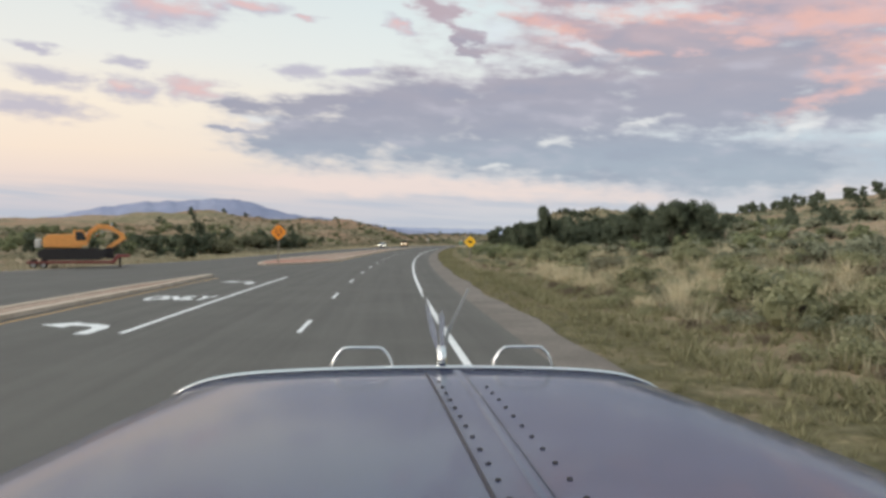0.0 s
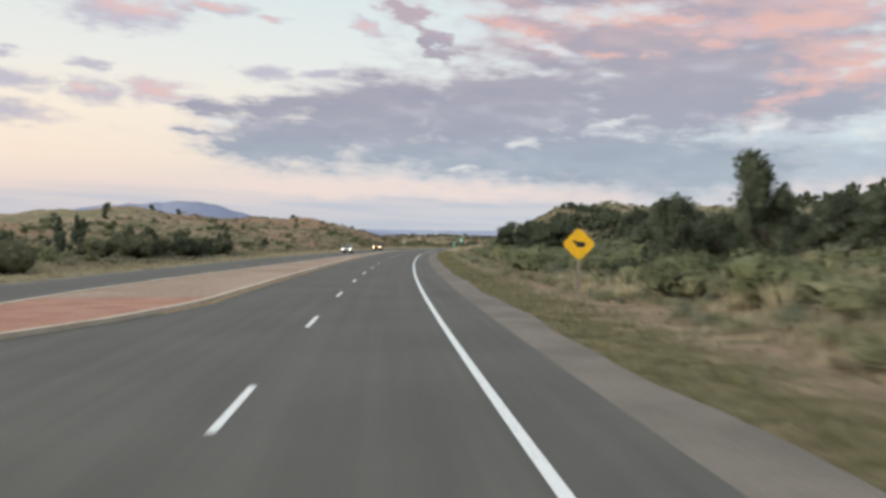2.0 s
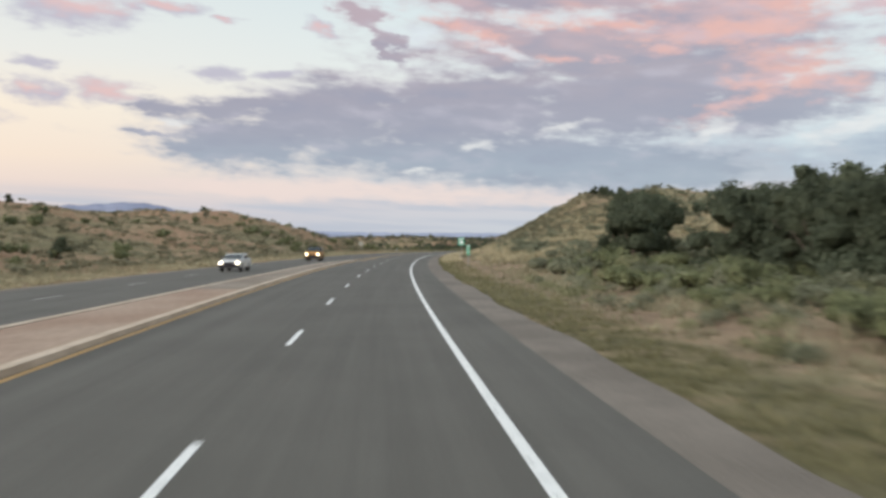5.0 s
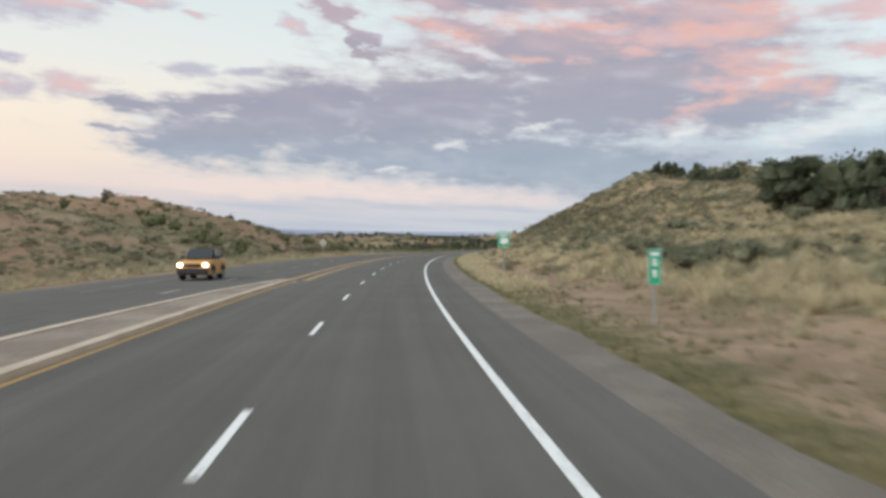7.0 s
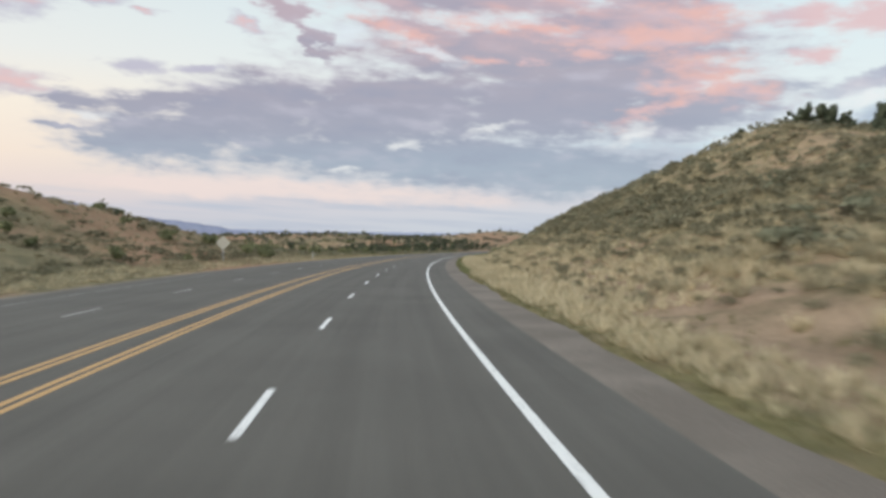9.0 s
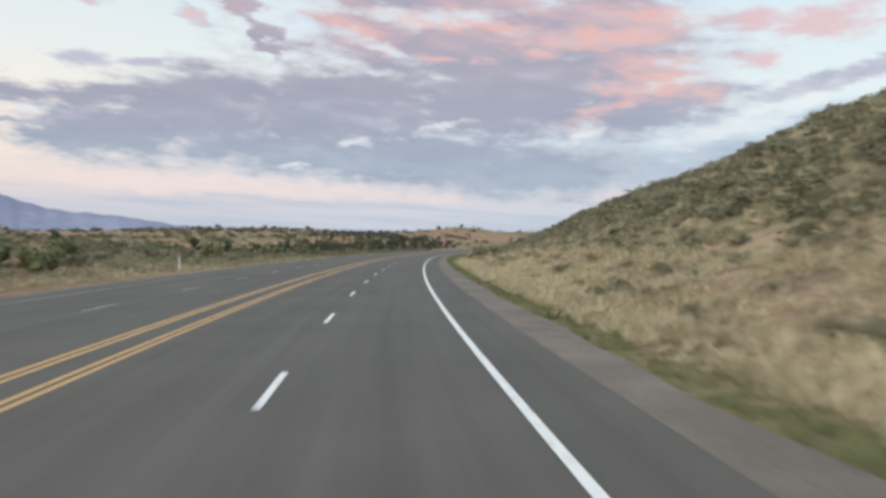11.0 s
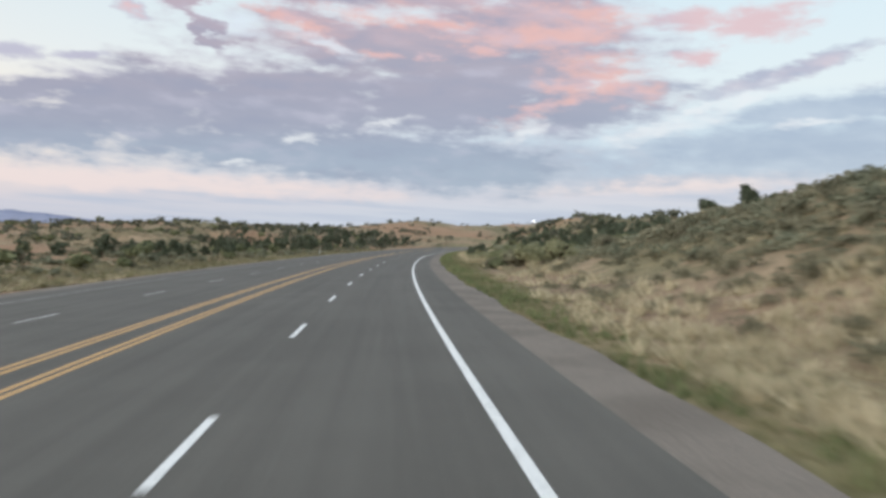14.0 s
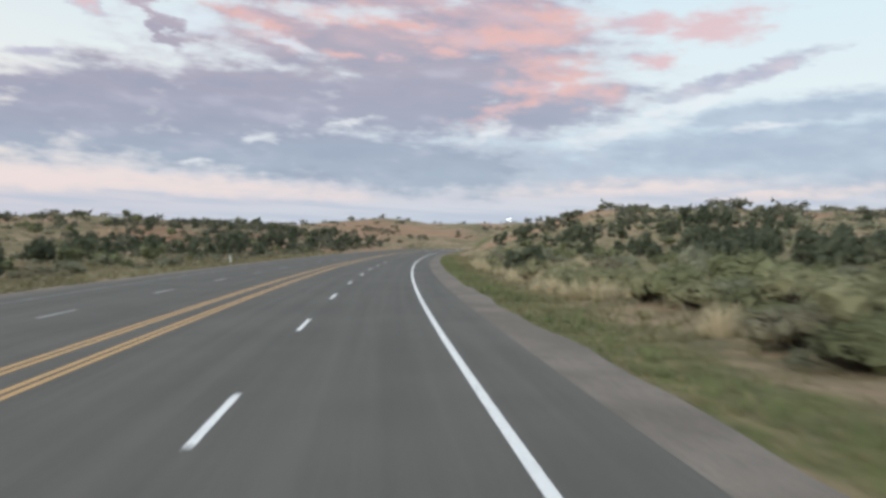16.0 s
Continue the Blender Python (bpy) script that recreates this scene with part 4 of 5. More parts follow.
# ---- junipers ----
def juniper_crown(r, leaves, tallness, length=0.05, width=0.022, level=1):
    """Many overlapping lobes from the ground up, widest in the lower half; one unit high."""
    lobes = []
    for _ in range(int(r.integers(15, 22))):
        a, z = r.uniform(0, 2 * math.pi), r.uniform(0.10, 0.86) ** 1.15
        q = r.uniform(0.10, 0.44) * (1.12 - 0.85 * z) / tallness
        k = r.uniform(0.10, 0.20)
        lobes.append((math.cos(a) * q, math.sin(a) * q, z, k / tallness, k / tallness, k * r.uniform(0.8, 1.3)))
    p, d = dome_points(leaves, lobes, r)
    top = max(p[:, 2].max(), 0.1)
    p[:, 2] = np.clip(p[:, 2], 0.03, None) / top
    return with_heart(leaf_tris(p, d, length, width, r), [(x, y, z / top, a, b, c / top) for x, y, z, a, b, c in lobes], level, r, 0.7)


def mesh_of(name, v, f, mat):
    me = bpy.data.meshes.new(name)
    me.from_pydata(v.tolist(), [], f.tolist())
    me.materials.append(mat)
    return me


TREES = []
for k in range(10):
    r = np.random.default_rng(40 + k)
    tree = thing("juniper", pose(0, 0, 0), "dark green rounded juniper on dry ground", "tree", "junipers beside the road")
    shape = (0.9, 1.1, 0.75, 1.0, 1.3, 0.82, 0.9, 1.1, 0.78, 1.2)[k]
    crown = new("crown", mesh_of("crown", *(juniper_crown(r, 2700, shape, 0.037, 0.018) if k < 6 else juniper_crown(r, 560, shape, 0.062, 0.03)), JUNIPER))
    crown.parent = tree
    limbs = [tube((0, 0, -0.03), (0.02, 0.01, 0.42), 0.03, 0.016, 7)]
    for i in range(4):
        a = i * 1.6 + k
        limbs.append(tube((0, 0, 0.08 + 0.07 * i), (math.cos(a) * 0.22, math.sin(a) * 0.22, 0.36 + 0.09 * i), 0.015, 0.005, 5))
    part("trunk", merge(*limbs), BARK, tree)
    TREES.append(tree)
PLANTED = [0] * 10


def stand_tree(k, s, n, high, wide=1.05):
    m = stand(s, n, turn=(k * 77 + s * 13) % 360) @ Matrix.Diagonal((high * wide, high * wide, high, 1))
    t = copy_thing(TREES[k], Matrix()) if PLANTED[k] else TREES[k]
    PLANTED[k] += 1
    t.matrix_world = m


# clusters: s, n, spread along, spread across, how many, height
GROVES = [(67, 23.6, 6, 2.6, 10, 4.3), (95.9, 17.7, 0.9, 0.9, 1, 6.3), (108, 26.2, 9, 5, 6, 3.4), (130.8, 38, 22, 9, 6, 4.2), (82.8, 52, 36, 10, 12, 2.9), (190, 22.5, 20, 3, 19, 5.0), (203.5, 16.4, 2, 1.0, 2, 4.8),
          (231.1, 45.3, 19.2, 7.8, 9, 3.9), (276, 37.5, 7, 3.5, 9, 5.0), (287.8, 52.3, 8.7, 5.2, 5, 4), (350, 40, 9, 3, 15, 2.2), (334, 47, 7, 4, 9, 3.3), (409.8, 54.1, 17.4, 8.7, 3, 2.8),
          (503.1, 25.3, 3.0, 2.2, 4, 3.6), (531.9, 10, 4.4, 1, 4, 2.4), (566.8, 40.1, 39.2, 15.7, 26, 2.3), (545, 22.7, 14, 4.4, 6, 2.4), (610.4, 20.9, 21.8, 7, 7, 2.8), (488.3, 61, 26.2, 12.2, 8, 2.9),
          (152.6, -41.9, 24.4, 7.8, 7, 2.9), (104.6, -36.6, 21.8, 7, 7, 2.6), (200.6, -54.1, 20.9, 12.2, 6, 2.8), (231.1, -37.5, 12.2, 5.2, 3, 2.6), (317.4, -110.7, 1.7, 1.7, 1, 3.7), (300.8, -95.9, 17.4, 12.2, 5, 2.8), (355.8, -62.3, 2.6, 1.7, 2, 2),
          (369.7, -68, 3.5, 3.5, 2, 2.2), (375.8, -41.9, 0.9, 0.9, 1, 1.7), (261.6, -82.8, 21.8, 13.1, 5, 2.8), (34.9, -40.1, 19.2, 6.1, 6, 2.6), (78.5, -65.4, 26.2, 14, 8, 2.9), (453.4, -45.3, 21.8, 12.2, 9, 2.5), (523.2, -34.9, 26.2, 8.7, 14, 2.6),
          (107, -38, 1, 1, 1, 3.4), (93.4, -25.6, 1.4, 0.8, 2, 3.2), (116, -30, 2, 1.5, 2, 3.2), (152, -36.5, 3, 2, 2, 3.3), (165, -29, 2, 1, 2, 3.2), (470, 23, 7, 3, 5, 1.8), (478, 30, 8, 4, 6, 1.7), (512, 26, 10, 4, 12, 2.7), (528, 22, 10, 4, 8, 2.6), (177.3, -27.4, 1.5, 1, 2, 2.8), (187.8, -36, 3, 2, 2, 3), (152, 38, 20, 5, 9, 3.8), (104, 16.6, 2, 0.8, 3, 4.5), (104, 19.6, 4, 2, 4, 3.2), (110, 27.5, 10, 4, 11, 3.5), (99.8, 14.5, 0.5, 0.5, 1, 4.6), (150, 37, 40, 5, 5, 4.2), (140, 56, 50, 12, 26, 3.8), (205, 44, 24, 9, 20, 5.4), (40, 56, 30, 10, 6, 2.6), (560, -31, 40, 8, 24, 2.5), (610, -46, 40, 18, 24, 3.0), (570, 34, 45, 10, 22, 1.9), (600, 60, 40, 14, 14, 2.0), (655, -31, 50, 9, 22, 2.9), (700, 27, 45, 9, 20, 2.8), (655, 20, 30, 6, 9, 2.2), (548, 33, 30, 7, 34, 2.6), (508, 24.6, 0.8, 0.8, 2, 5.0), (509, 25.5, 3.5, 1.8, 4, 3.3), (534.5, 50, 1, 1, 2, 5.6), (535.5, 54, 1.2, 1.2, 3, 6.2), (690, -48, 40, 14, 16, 3.2), (345, 44, 10, 3, 8, 2.1),
          (285, 135, 45, 32, 46, 4.4), (300, 160, 20, 12, 4, 5.6), (159, -32, 1.5, 1, 2, 3.6), (167, -26, 1.2, 0.8, 2, 3.7), (191, -54, 2, 1.5, 1, 4.9), (231, -42, 2, 1, 1, 4.5)]
tree_rng = np.random.default_rng(3)
DISTANT = []
for s0, n0, ds, dn, count, high in GROVES:
    for i in range(count):
        s, n = (s0 + tree_rng.uniform(-ds, ds), n0 + tree_rng.uniform(-dn, dn)) if count > 1 else (s0, n0)
        near = 0 < n < 36 and s < 320 or 0 < n < 20
        if abs(n) > 41 and high < 4.5 or n > 28 and s > 480 and high < 4.5:
            DISTANT.append((s, n, high * tree_rng.uniform(0.75, 1.12)))
            continue
        stand_tree(int(tree_rng.integers(0, 6) if near else tree_rng.integers(6, 10)), s, n, high * (tree_rng.uniform(0.75, 1.12) if count > 1 else 1.0), 0.66 if count == 1 and high > 4 else 1.05)

ds_, dn_, dh_ = (np.array(q) for q in zip(*DISTANT))
dx_, dy_ = spot(ds_, dn_)
GROVE_SHAPES = [juniper_crown(np.random.default_rng(60 + k), 420, 0.8 + 0.12 * k, 0.066, 0.032) for k in range(5)]
GROVE_SHAPES = [(v - np.array([0, 0, 0.05]), f) for v, f in GROVE_SHAPES]
scatter("distant_junipers", GROVE_SHAPES, np.stack([dx_, dy_, height(dx_, dy_) - 0.35], -1), dh_ * 1.1, dh_, JUNIPER, "dark green junipers on the slopes behind", "trees")

# the woods on the far low hills
FAR_TREES = [shrub_shape(34, 0.23, 0.10, rng, 4, 0) for k in range(6)]
spots = join([sown(420, 500, 830, -30, -380, 0.25), sown(520, 560, 830, 40, 380, 0.25), sown(260, 590, 790, -20, -150, 0.3), sown(260, 600, 790, 20, 150, 0.3)])
ahead = np.stack([rng.uniform(-600, 900, 3600), rng.uniform(670, 1600, 3600)], -1)
ss_, nn_ = along(ahead[:, 0], ahead[:, 1])
ahead = ahead[(np.abs(nn_ + 5) > 22) | (ss_ > 740)]
grown = np.stack([rng.uniform(-150, 450, 520), rng.uniform(610, 1000, 520)], -1)
ahead = join([ahead, grown[np.abs(along(grown[:, 0], grown[:, 1])[1] + 5) > 20]])
spots = join([spots, np.concatenate([ahead, height(ahead[:, 0], ahead[:, 1])[:, None]], 1), sown(150, 600, 740, 19, 70, 0.1), sown(150, 610, 740, -20, -75, 0.1)])
spots[:, 2] -= 0.25
plant("far_junipers", FAR_TREES, spots, 1.8, 4.6, 0.8, HAZED_JUNIPER, "dark junipers dotted over distant hills, their green paled for haze", "trees")


# single large bushes near the road
def large_bush(s, n, wide, high, mat, label, seed):
    r = np.random.default_rng(seed)
    bush = thing("large_bush", stand(s, n, seed * 37.0) @ Matrix.Diagonal((wide, wide, high, 1)), label, "shrub", "large bushes beside the road")
    # the base's dark colour carries painted shade below the foliage
    for name, shape, m in (("foliage", shrub_shape(1200, 0.052, 0.021, r, 14), mat), ("woody_base", twig_shape(r, 60), SHADE_TWIGS)):
        ob = new(name, mesh_of(name, *shape, m))
        ob.parent = bush


rng_bush = np.random.default_rng(91)
GREY, GREEN, YELLOW = (HILL_SCRUB, "grey-brown half-bare bush on sandy ground"), (OLIVE, "olive-green bush on sandy ground"), (YELLOW_BRUSH, "yellow-green bush on sandy ground")
DARK = (DARK_OLIVE, "dense dark olive bush on the straw-coloured hillside")
BUSHES = [(484, 10.6, 3.2, 2.1, GREY), (481.5, 11.6, 3.0, 2.2, YELLOW), (479.5, 13.6, 3.4, 2.4, YELLOW), (489, 9.4, 2.3, 1.5, GREEN), (492, 11.6, 3.4, 2.0, YELLOW), (490, 13.2, 3.2, 2.2, YELLOW), (497, 12.4, 3.0, 1.9, YELLOW),
          (503.5, 11, 2.6, 1.8, GREEN), (510, 10.4, 2.5, 1.7, YELLOW), (476, 16.5, 2.4, 1.7, GREY), (487, 16, 3.4, 2.3, GREEN), (496, 16, 3.2, 2.2, YELLOW), (506, 15, 3.0, 2.0, GREEN), (517, 12, 2.6, 1.8, GREY),
          (84.2, 12.3, 2.8, 2.2, GREEN), (80, 12.6, 3.0, 1.5, YELLOW), (88.3, 10.8, 2.6, 1.8, GREEN), (78.5, 15.4, 3.2, 2.6, YELLOW), (92, 12.6, 2.8, 2.0, GREEN), (73, 13.4, 2.6, 1.7, YELLOW), (47, 13.2, 2.2, 1.4, GREY), (126, 10.8, 3.0, 2.0, GREEN), (117, -26.8, 4.0, 3.0, DARK), (121.5, -29.5, 4.4, 3.2, DARK), (146, -31.5, 4.2, 3.2, DARK), (151, -30, 4.4, 3.0, DARK), (156, -31.5, 4.8, 3.6, DARK), (161, -30.5, 4.4, 3.2, DARK), (166, -29.5, 3.8, 2.8, DARK), (169, -27, 4.2, 3.2, DARK), (178, -27.4, 4.0, 3.0, DARK), (187, -30, 3.8, 2.8, DARK), (121.5, 11.6, 3.2, 2.1, GREEN)]
for q in np.arange(492, 560, 3.1):
    BUSHES.append((float(q), float(rng_bush.uniform(8.8, 11.5)), float(rng_bush.uniform(1.4, 2.4)), float(rng_bush.uniform(0.9, 1.5)), (YELLOW, GREEN, YELLOW, GREY)[int(rng_bush.integers(0, 4))]))
for i, (s, n, wide, high, (mat, label)) in enumerate(BUSHES):
    large_bush(s, n, wide, high, mat, label, 200 + i)


# ---- mountains beyond the plain ----
def range_of_hills(name, dist, peaks, mat, label, deep=500, seed=0):
    """A ridge round the horizon: peaks as (azimuth left of north, elevation in degrees)."""
    a = np.arange(peaks[0][0], peaks[-1][0] + 0.01, 0.25)
    e = np.interp(a, [p[0] for p in peaks], [p[1] for p in peaks])
    top = dist * np.tan(np.radians(e)) + waves(a * 40 + seed, a * 13, 60) * dist * 0.0006 * np.clip(e, 0.2, 2)
    verts = []
    for k, q in ((0.0, -30.0), (0.35, 0.35), (0.7, 0.8), (1.0, 1.0), (1.6, -0.2)):
        rr = dist - deep + k * deep
        h = top * q if q > -1 else 0 * top - 30
        h = h + (waves(a * 55 + k * 70, a * 9 + seed, 40) * dist * 0.003 * (1 - abs(2 * q - 1)) if 0 < q < 1 else 0)
        verts.append(np.stack([-np.sin(np.radians(a)) * rr, np.cos(np.radians(a)) * rr, h], -1))
    ob = sheet(name, np.concatenate(verts).tolist(), grid_faces(5, len(a)), mat, smooth=True)
    return tagged(ob, label, "mountain", kind="structure")


# distance haze is painted into these base colours, paler for the farther ridge
HAZED_RANGE = mottled("haze_blue_mountain", rgb(150, 154, 176), rgb(160, 163, 182), 0.004, 1.0, 0.02, 0.12, spec=0.0)
HAZED_RIDGE = mottled("haze_pale_mountain", rgb(168, 174, 194), rgb(176, 181, 199), 0.004, 1.0, 0.02, 0.08, spec=0.0)
range_of_hills("backdrop", 4100, [(-10, 0.2), (-4, 0.55), (1, 0.75), (3, 0.95), (5, 1.3), (7, 1.6), (10, 1.85), (12, 2.25), (13.7, 2.8), (15.2, 2.98), (17.8, 2.8), (20.7, 2.6), (23.4, 2.2), (26.4, 1.5), (34, 0.8), (50, 0.4)], HAZED_RANGE, "distant mountain coloured blue-grey for haze", seed=5)
range_of_hills("backdrop", 4500, [(-60, 0.3), (-40, 0.6), (-20, 0.8), (0, 1.0), (10, 1.3), (30, 1.1), (60, 0.8)], HAZED_RIDGE, "ridge on the horizon coloured pale for haze", seed=50)


# ---- the median islands and turn lane ----
def curve_of(*pts):
    return lambda q: float(np.interp(q, [a for a, b in pts], [b for a, b in pts]))


def island(s0, s1, left, right, label, fill=RED_DIRT):
    isl = tagged(strip("median", s0, s1, lambda q: left(q) + 0.3, lambda q: right(q) - 0.3, 0.12, fill, thick=0.12, cols=3), label, "median", kind="structure")
    for name, a, b in (("kerb", lambda q: left(q), lambda q: left(q) + 0.3), ("kerb", lambda q: right(q) - 0.3, lambda q: right(q))):
        k = strip(name, s0, s1, a, b, 0.15, CONCRETE, thick=0.15)
        k.parent = isl
    return isl


island(-200, 51.8, curve_of((-200, -12.3), (40, -12.3), (51.8, -11.5)), curve_of((-200, -10.7), (40, -10.8), (51.8, -11.1)), "narrow kerbed median with pale dirt")
ISL_R = curve_of((75, -12.0), (78, -9.4), (83.4, -7.7), (90, -6.7), (120, -6.45), (220, -6.4), (255, -6.2))
ISL_L = curve_of((75, -12.7), (82, -13.8), (97, -14.0), (113, -13.3), (130, -12.1), (146, -11.2), (175, -9.9), (205, -9.1), (229, -8.8), (243, -8.2), (253, -7.2), (255, -6.9))
island(75, 188, ISL_L, ISL_R, "long kerbed median filled with reddish dirt")
island(188, 255, ISL_L, ISL_R, "tapering kerbed median filled with grey gravel", MEDIAN_GRAVEL)
nose = strip("red_nose_paving", 75.6, 92, lambda q: ISL_L(q) + 0.35, lambda q: ISL_R(q) - 0.35, 0.126, RED_PAVING, thick=0.02)
tagged(nose, "brick-red paving at the nose of the median", "paving", kind="structure")
marking("yellow_line", -200, 50, lambda q: -10.45, lambda q: -10.3, YELLOW_PAINT, "yellow line beside the kerb")
marking("yellow_line", 86, 256, lambda q: ISL_R(q) + 0.04, lambda q: ISL_R(q) + 0.22, YELLOW_PAINT, "yellow line beside the kerb")
marking("yellow_line", 130, 256, lambda q: ISL_L(q) - 0.24, lambda q: ISL_L(q) - 0.08, YELLOW_PAINT, "yellow line beside the kerb")
marking("turn_lane_line", 20.4, 51.5, -6.45, -6.27, WHITE_PAINT, "solid white line of the turn lane")


def road_shape(name, s0, n0, points, label):
    """A flat painted shape; points across (right) and along."""
    verts = [(*[float(c) for c in spot(s0 + b, n0 + a)], 0.006 + float(rise(s0 + b))) for a, b in points]
    ob = sheet(name, verts, [tuple(range(len(verts)))], WHITE_PAINT)
    return tagged(ob, label, "road marking", kind="structure")


ARROW = [(0.62, -1.35), (1.0, -1.35), (1.0, 0.1), (0.82, 0.75), (0.35, 1.15), (-0.2, 1.25), (-0.2, 1.7), (-1.1, 0.95), (-0.2, 0.2), (-0.2, 0.72), (0.15, 0.64), (0.45, 0.4), (0.62, 0.0)]
road_shape("turn_arrow", 21.6, -8.1, ARROW, "white left turn arrow on the asphalt")
road_shape("turn_arrow", 44.4, -8.15, ARROW, "white left turn arrow on the asphalt")
word = bpy.data.curves.new("lane_word", "FONT")
word.body, word.align_x, word.align_y, word.size = "ONLY", "CENTER", "CENTER", 1.0
word.offset = 0.045
word.materials.append(WHITE_PAINT)
ob = new("lane_word", word)
ob.matrix_world = stand(32.7, -8.12, z=0.006 + float(rise(32.7))) @ Matrix.Diagonal((0.95, 3.1, 1, 1))
tagged(ob, "white word painted in the turn lane", "road marking", kind="structure")

# ---- signs ----
YELLOW_SIGN = plain_material("yellow_sign", (1.0, 0.55, 0.012, 1), 0.45)
ORANGE_SIGN = plain_material("orange_sign", (0.85, 0.27, 0.012, 1), 0.45)
GREEN_SIGN = plain_material("green_sign", (0.03, 0.40, 0.225, 1), 0.45)
WHITE_SIGN = plain_material("white_sign", (0.78, 0.80, 0.78, 1), 0.5)
PALE_BACK = plain_material("bare_sign_back", (0.50, 0.48, 0.40, 1), 0.6)
BLACK_SIGN = plain_material("black_sign", (0.02, 0.015, 0.02, 1), 0.5)
STEEL = plain_material("galvanised_steel", (0.42, 0.43, 0.42, 1), 0.45, 0.6)
TIMBER = mottled("weathered_timber", (0.26, 0.22, 0.17, 1), (0.36, 0.31, 0.25, 1), 6.0)


def flat_shape(points, y, thick=0.006):
    """A thin plate in x, z whose face looks towards -y."""
    return prism(points, y - thick, y)


def diamond(half, soft=0.12):
    c = half * soft
    return [(-half + c, -c), (-c, -half + c), (c, -half + c), (half - c, -c), (half - c, c), (c, half - c), (-c, half - c), (-half + c, c)]


def diamond_sign(s, n, z, half, mat, label, marks, turn=0.0, back=False):
    base = ground_z(s, n)
    sign = thing("road_sign", stand(s, n, turn, base), label, "sign")
    part("post", box(-0.06, 0.06, 0.02, 0.12, -0.05, z - base + half * 0.7, 0.01), TIMBER if not back else STEEL, sign)
    face = part("panel", prism([(x, q + z - base) for x, q in diamond(half)], 0.0, 0.02), mat, sign)
    for pts in marks:
        part("symbol", flat_shape([(x, q + z - base) for x, q in pts], -0.004), BLACK_SIGN, face, "black symbol")
    return sign


def bar(x0, z0, x1, z1, w_):
    d = Vector((x1 - x0, z1 - z0)).normalized()
    p = Vector((-d.y, d.x)) * w_ / 2
    return [(x0 + p.x, z0 + p.y), (x1 + p.x, z1 + p.y), (x1 - p.x, z1 - p.y), (x0 - p.x, z0 - p.y)]


diamond_sign(92.4, 8.17, 2.38, 0.72, YELLOW_SIGN, "yellow diamond warning sign with a dark symbol on a timber post",
             [[(-0.26, 0.19), (-0.22, 0.05), (-0.12, -0.02), (-0.10, -0.12), (0.22, -0.12), (0.27, 0.0), (0.24, 0.07), (-0.05, 0.10), (-0.16, 0.14)]])
diamond_sign(76.3, -11.0, 3.2, 0.80, ORANGE_SIGN, "orange diamond warning sign with merging black bars",
             [bar(-0.30, -0.12, -0.13, 0.34, 0.09), bar(0.30, -0.12, 0.13, 0.34, 0.09), bar(0, -0.40, 0, -0.10, 0.16)])
diamond_sign(352.3, -20.3, 3.4, 0.8, PALE_BACK, "bare pale back of a diamond road sign", [], turn=8, back=True)


def green_sign(s, n, z, wide, tall, label, bars, blob=None):
    base = ground_z(s, n)
    z0 = z - base
    sign = thing("road_sign", stand(s, n, -4, base), label, "sign")
    part("post", box(-0.04, 0.04, 0.02, 0.09, -0.05, z0 + tall * 0.4, 0.008), STEEL, sign)
    edge = part("border", box(-wide / 2, wide / 2, 0.0, 0.018, z0 - tall / 2, z0 + tall / 2), WHITE_SIGN, sign, "white reflective border")
    face = part("panel", box(-wide / 2 + 0.014, wide / 2 - 0.014, -0.004, 0.0, z0 - tall / 2 + 0.014, z0 + tall / 2 - 0.014), GREEN_SIGN, sign)
    for x0, x1, q0, q1 in bars:
        part("lettering", box(x0, x1, -0.009, -0.005, z0 + q0, z0 + q1), WHITE_SIGN, face, "pale bar of lettering")
    if blob:
        part("emblem", flat_shape([(x, z0 + q) for x, q in blob], -0.005), WHITE_SIGN, face, "white emblem")
    return sign


green_sign(230, 7.52, 2.3, 0.37, 1.02, "narrow green marker sign with white bars",
           [(-0.12, 0.12, 0.32, 0.42), (-0.06, 0.06, 0.02, 0.24), (-0.06, 0.06, -0.30, -0.08)])
green_sign(271.2, 8.0, 3.4, 0.94, 1.24, "green roadside sign with a white emblem",
           [(-0.38, -0.02, 0.42, 0.54), (0.04, 0.38, 0.42, 0.54), (-0.36, 0.36, 0.22, 0.32)],
           [(-0.22, 0.12), (0.24, 0.10), (0.36, 0.0), (0.34, -0.34), (-0.06, -0.40), (-0.34, -0.30), (-0.18, -0.22), (-0.25, -0.05)])
for s, n in ((390, -17.6), (560, -17.8)):
    base = ground_z(s, n)
    d = thing("delineator_post", stand(s, n, 0, base), "thin white roadside marker post", "marker post", "roadside marker posts")
    part("post", box(-0.05, 0.05, -0.015, 0.015, -0.05, 1.15, 0.006), WHITE_SIGN, d)
    part("reflector", box(-0.035, 0.035, -0.021, -0.016, 0.92, 1.06), STEEL, d, "grey reflector")

# ---- a lamp mast far ahead ----
LAMP_WHITE = material("lit_lamp", lambda k, b: (k.put(b.inputs["Emission Color"], (1.0, 0.97, 0.9, 1)), k.put(b.inputs["Emission Strength"], 5.0)), 0.3)


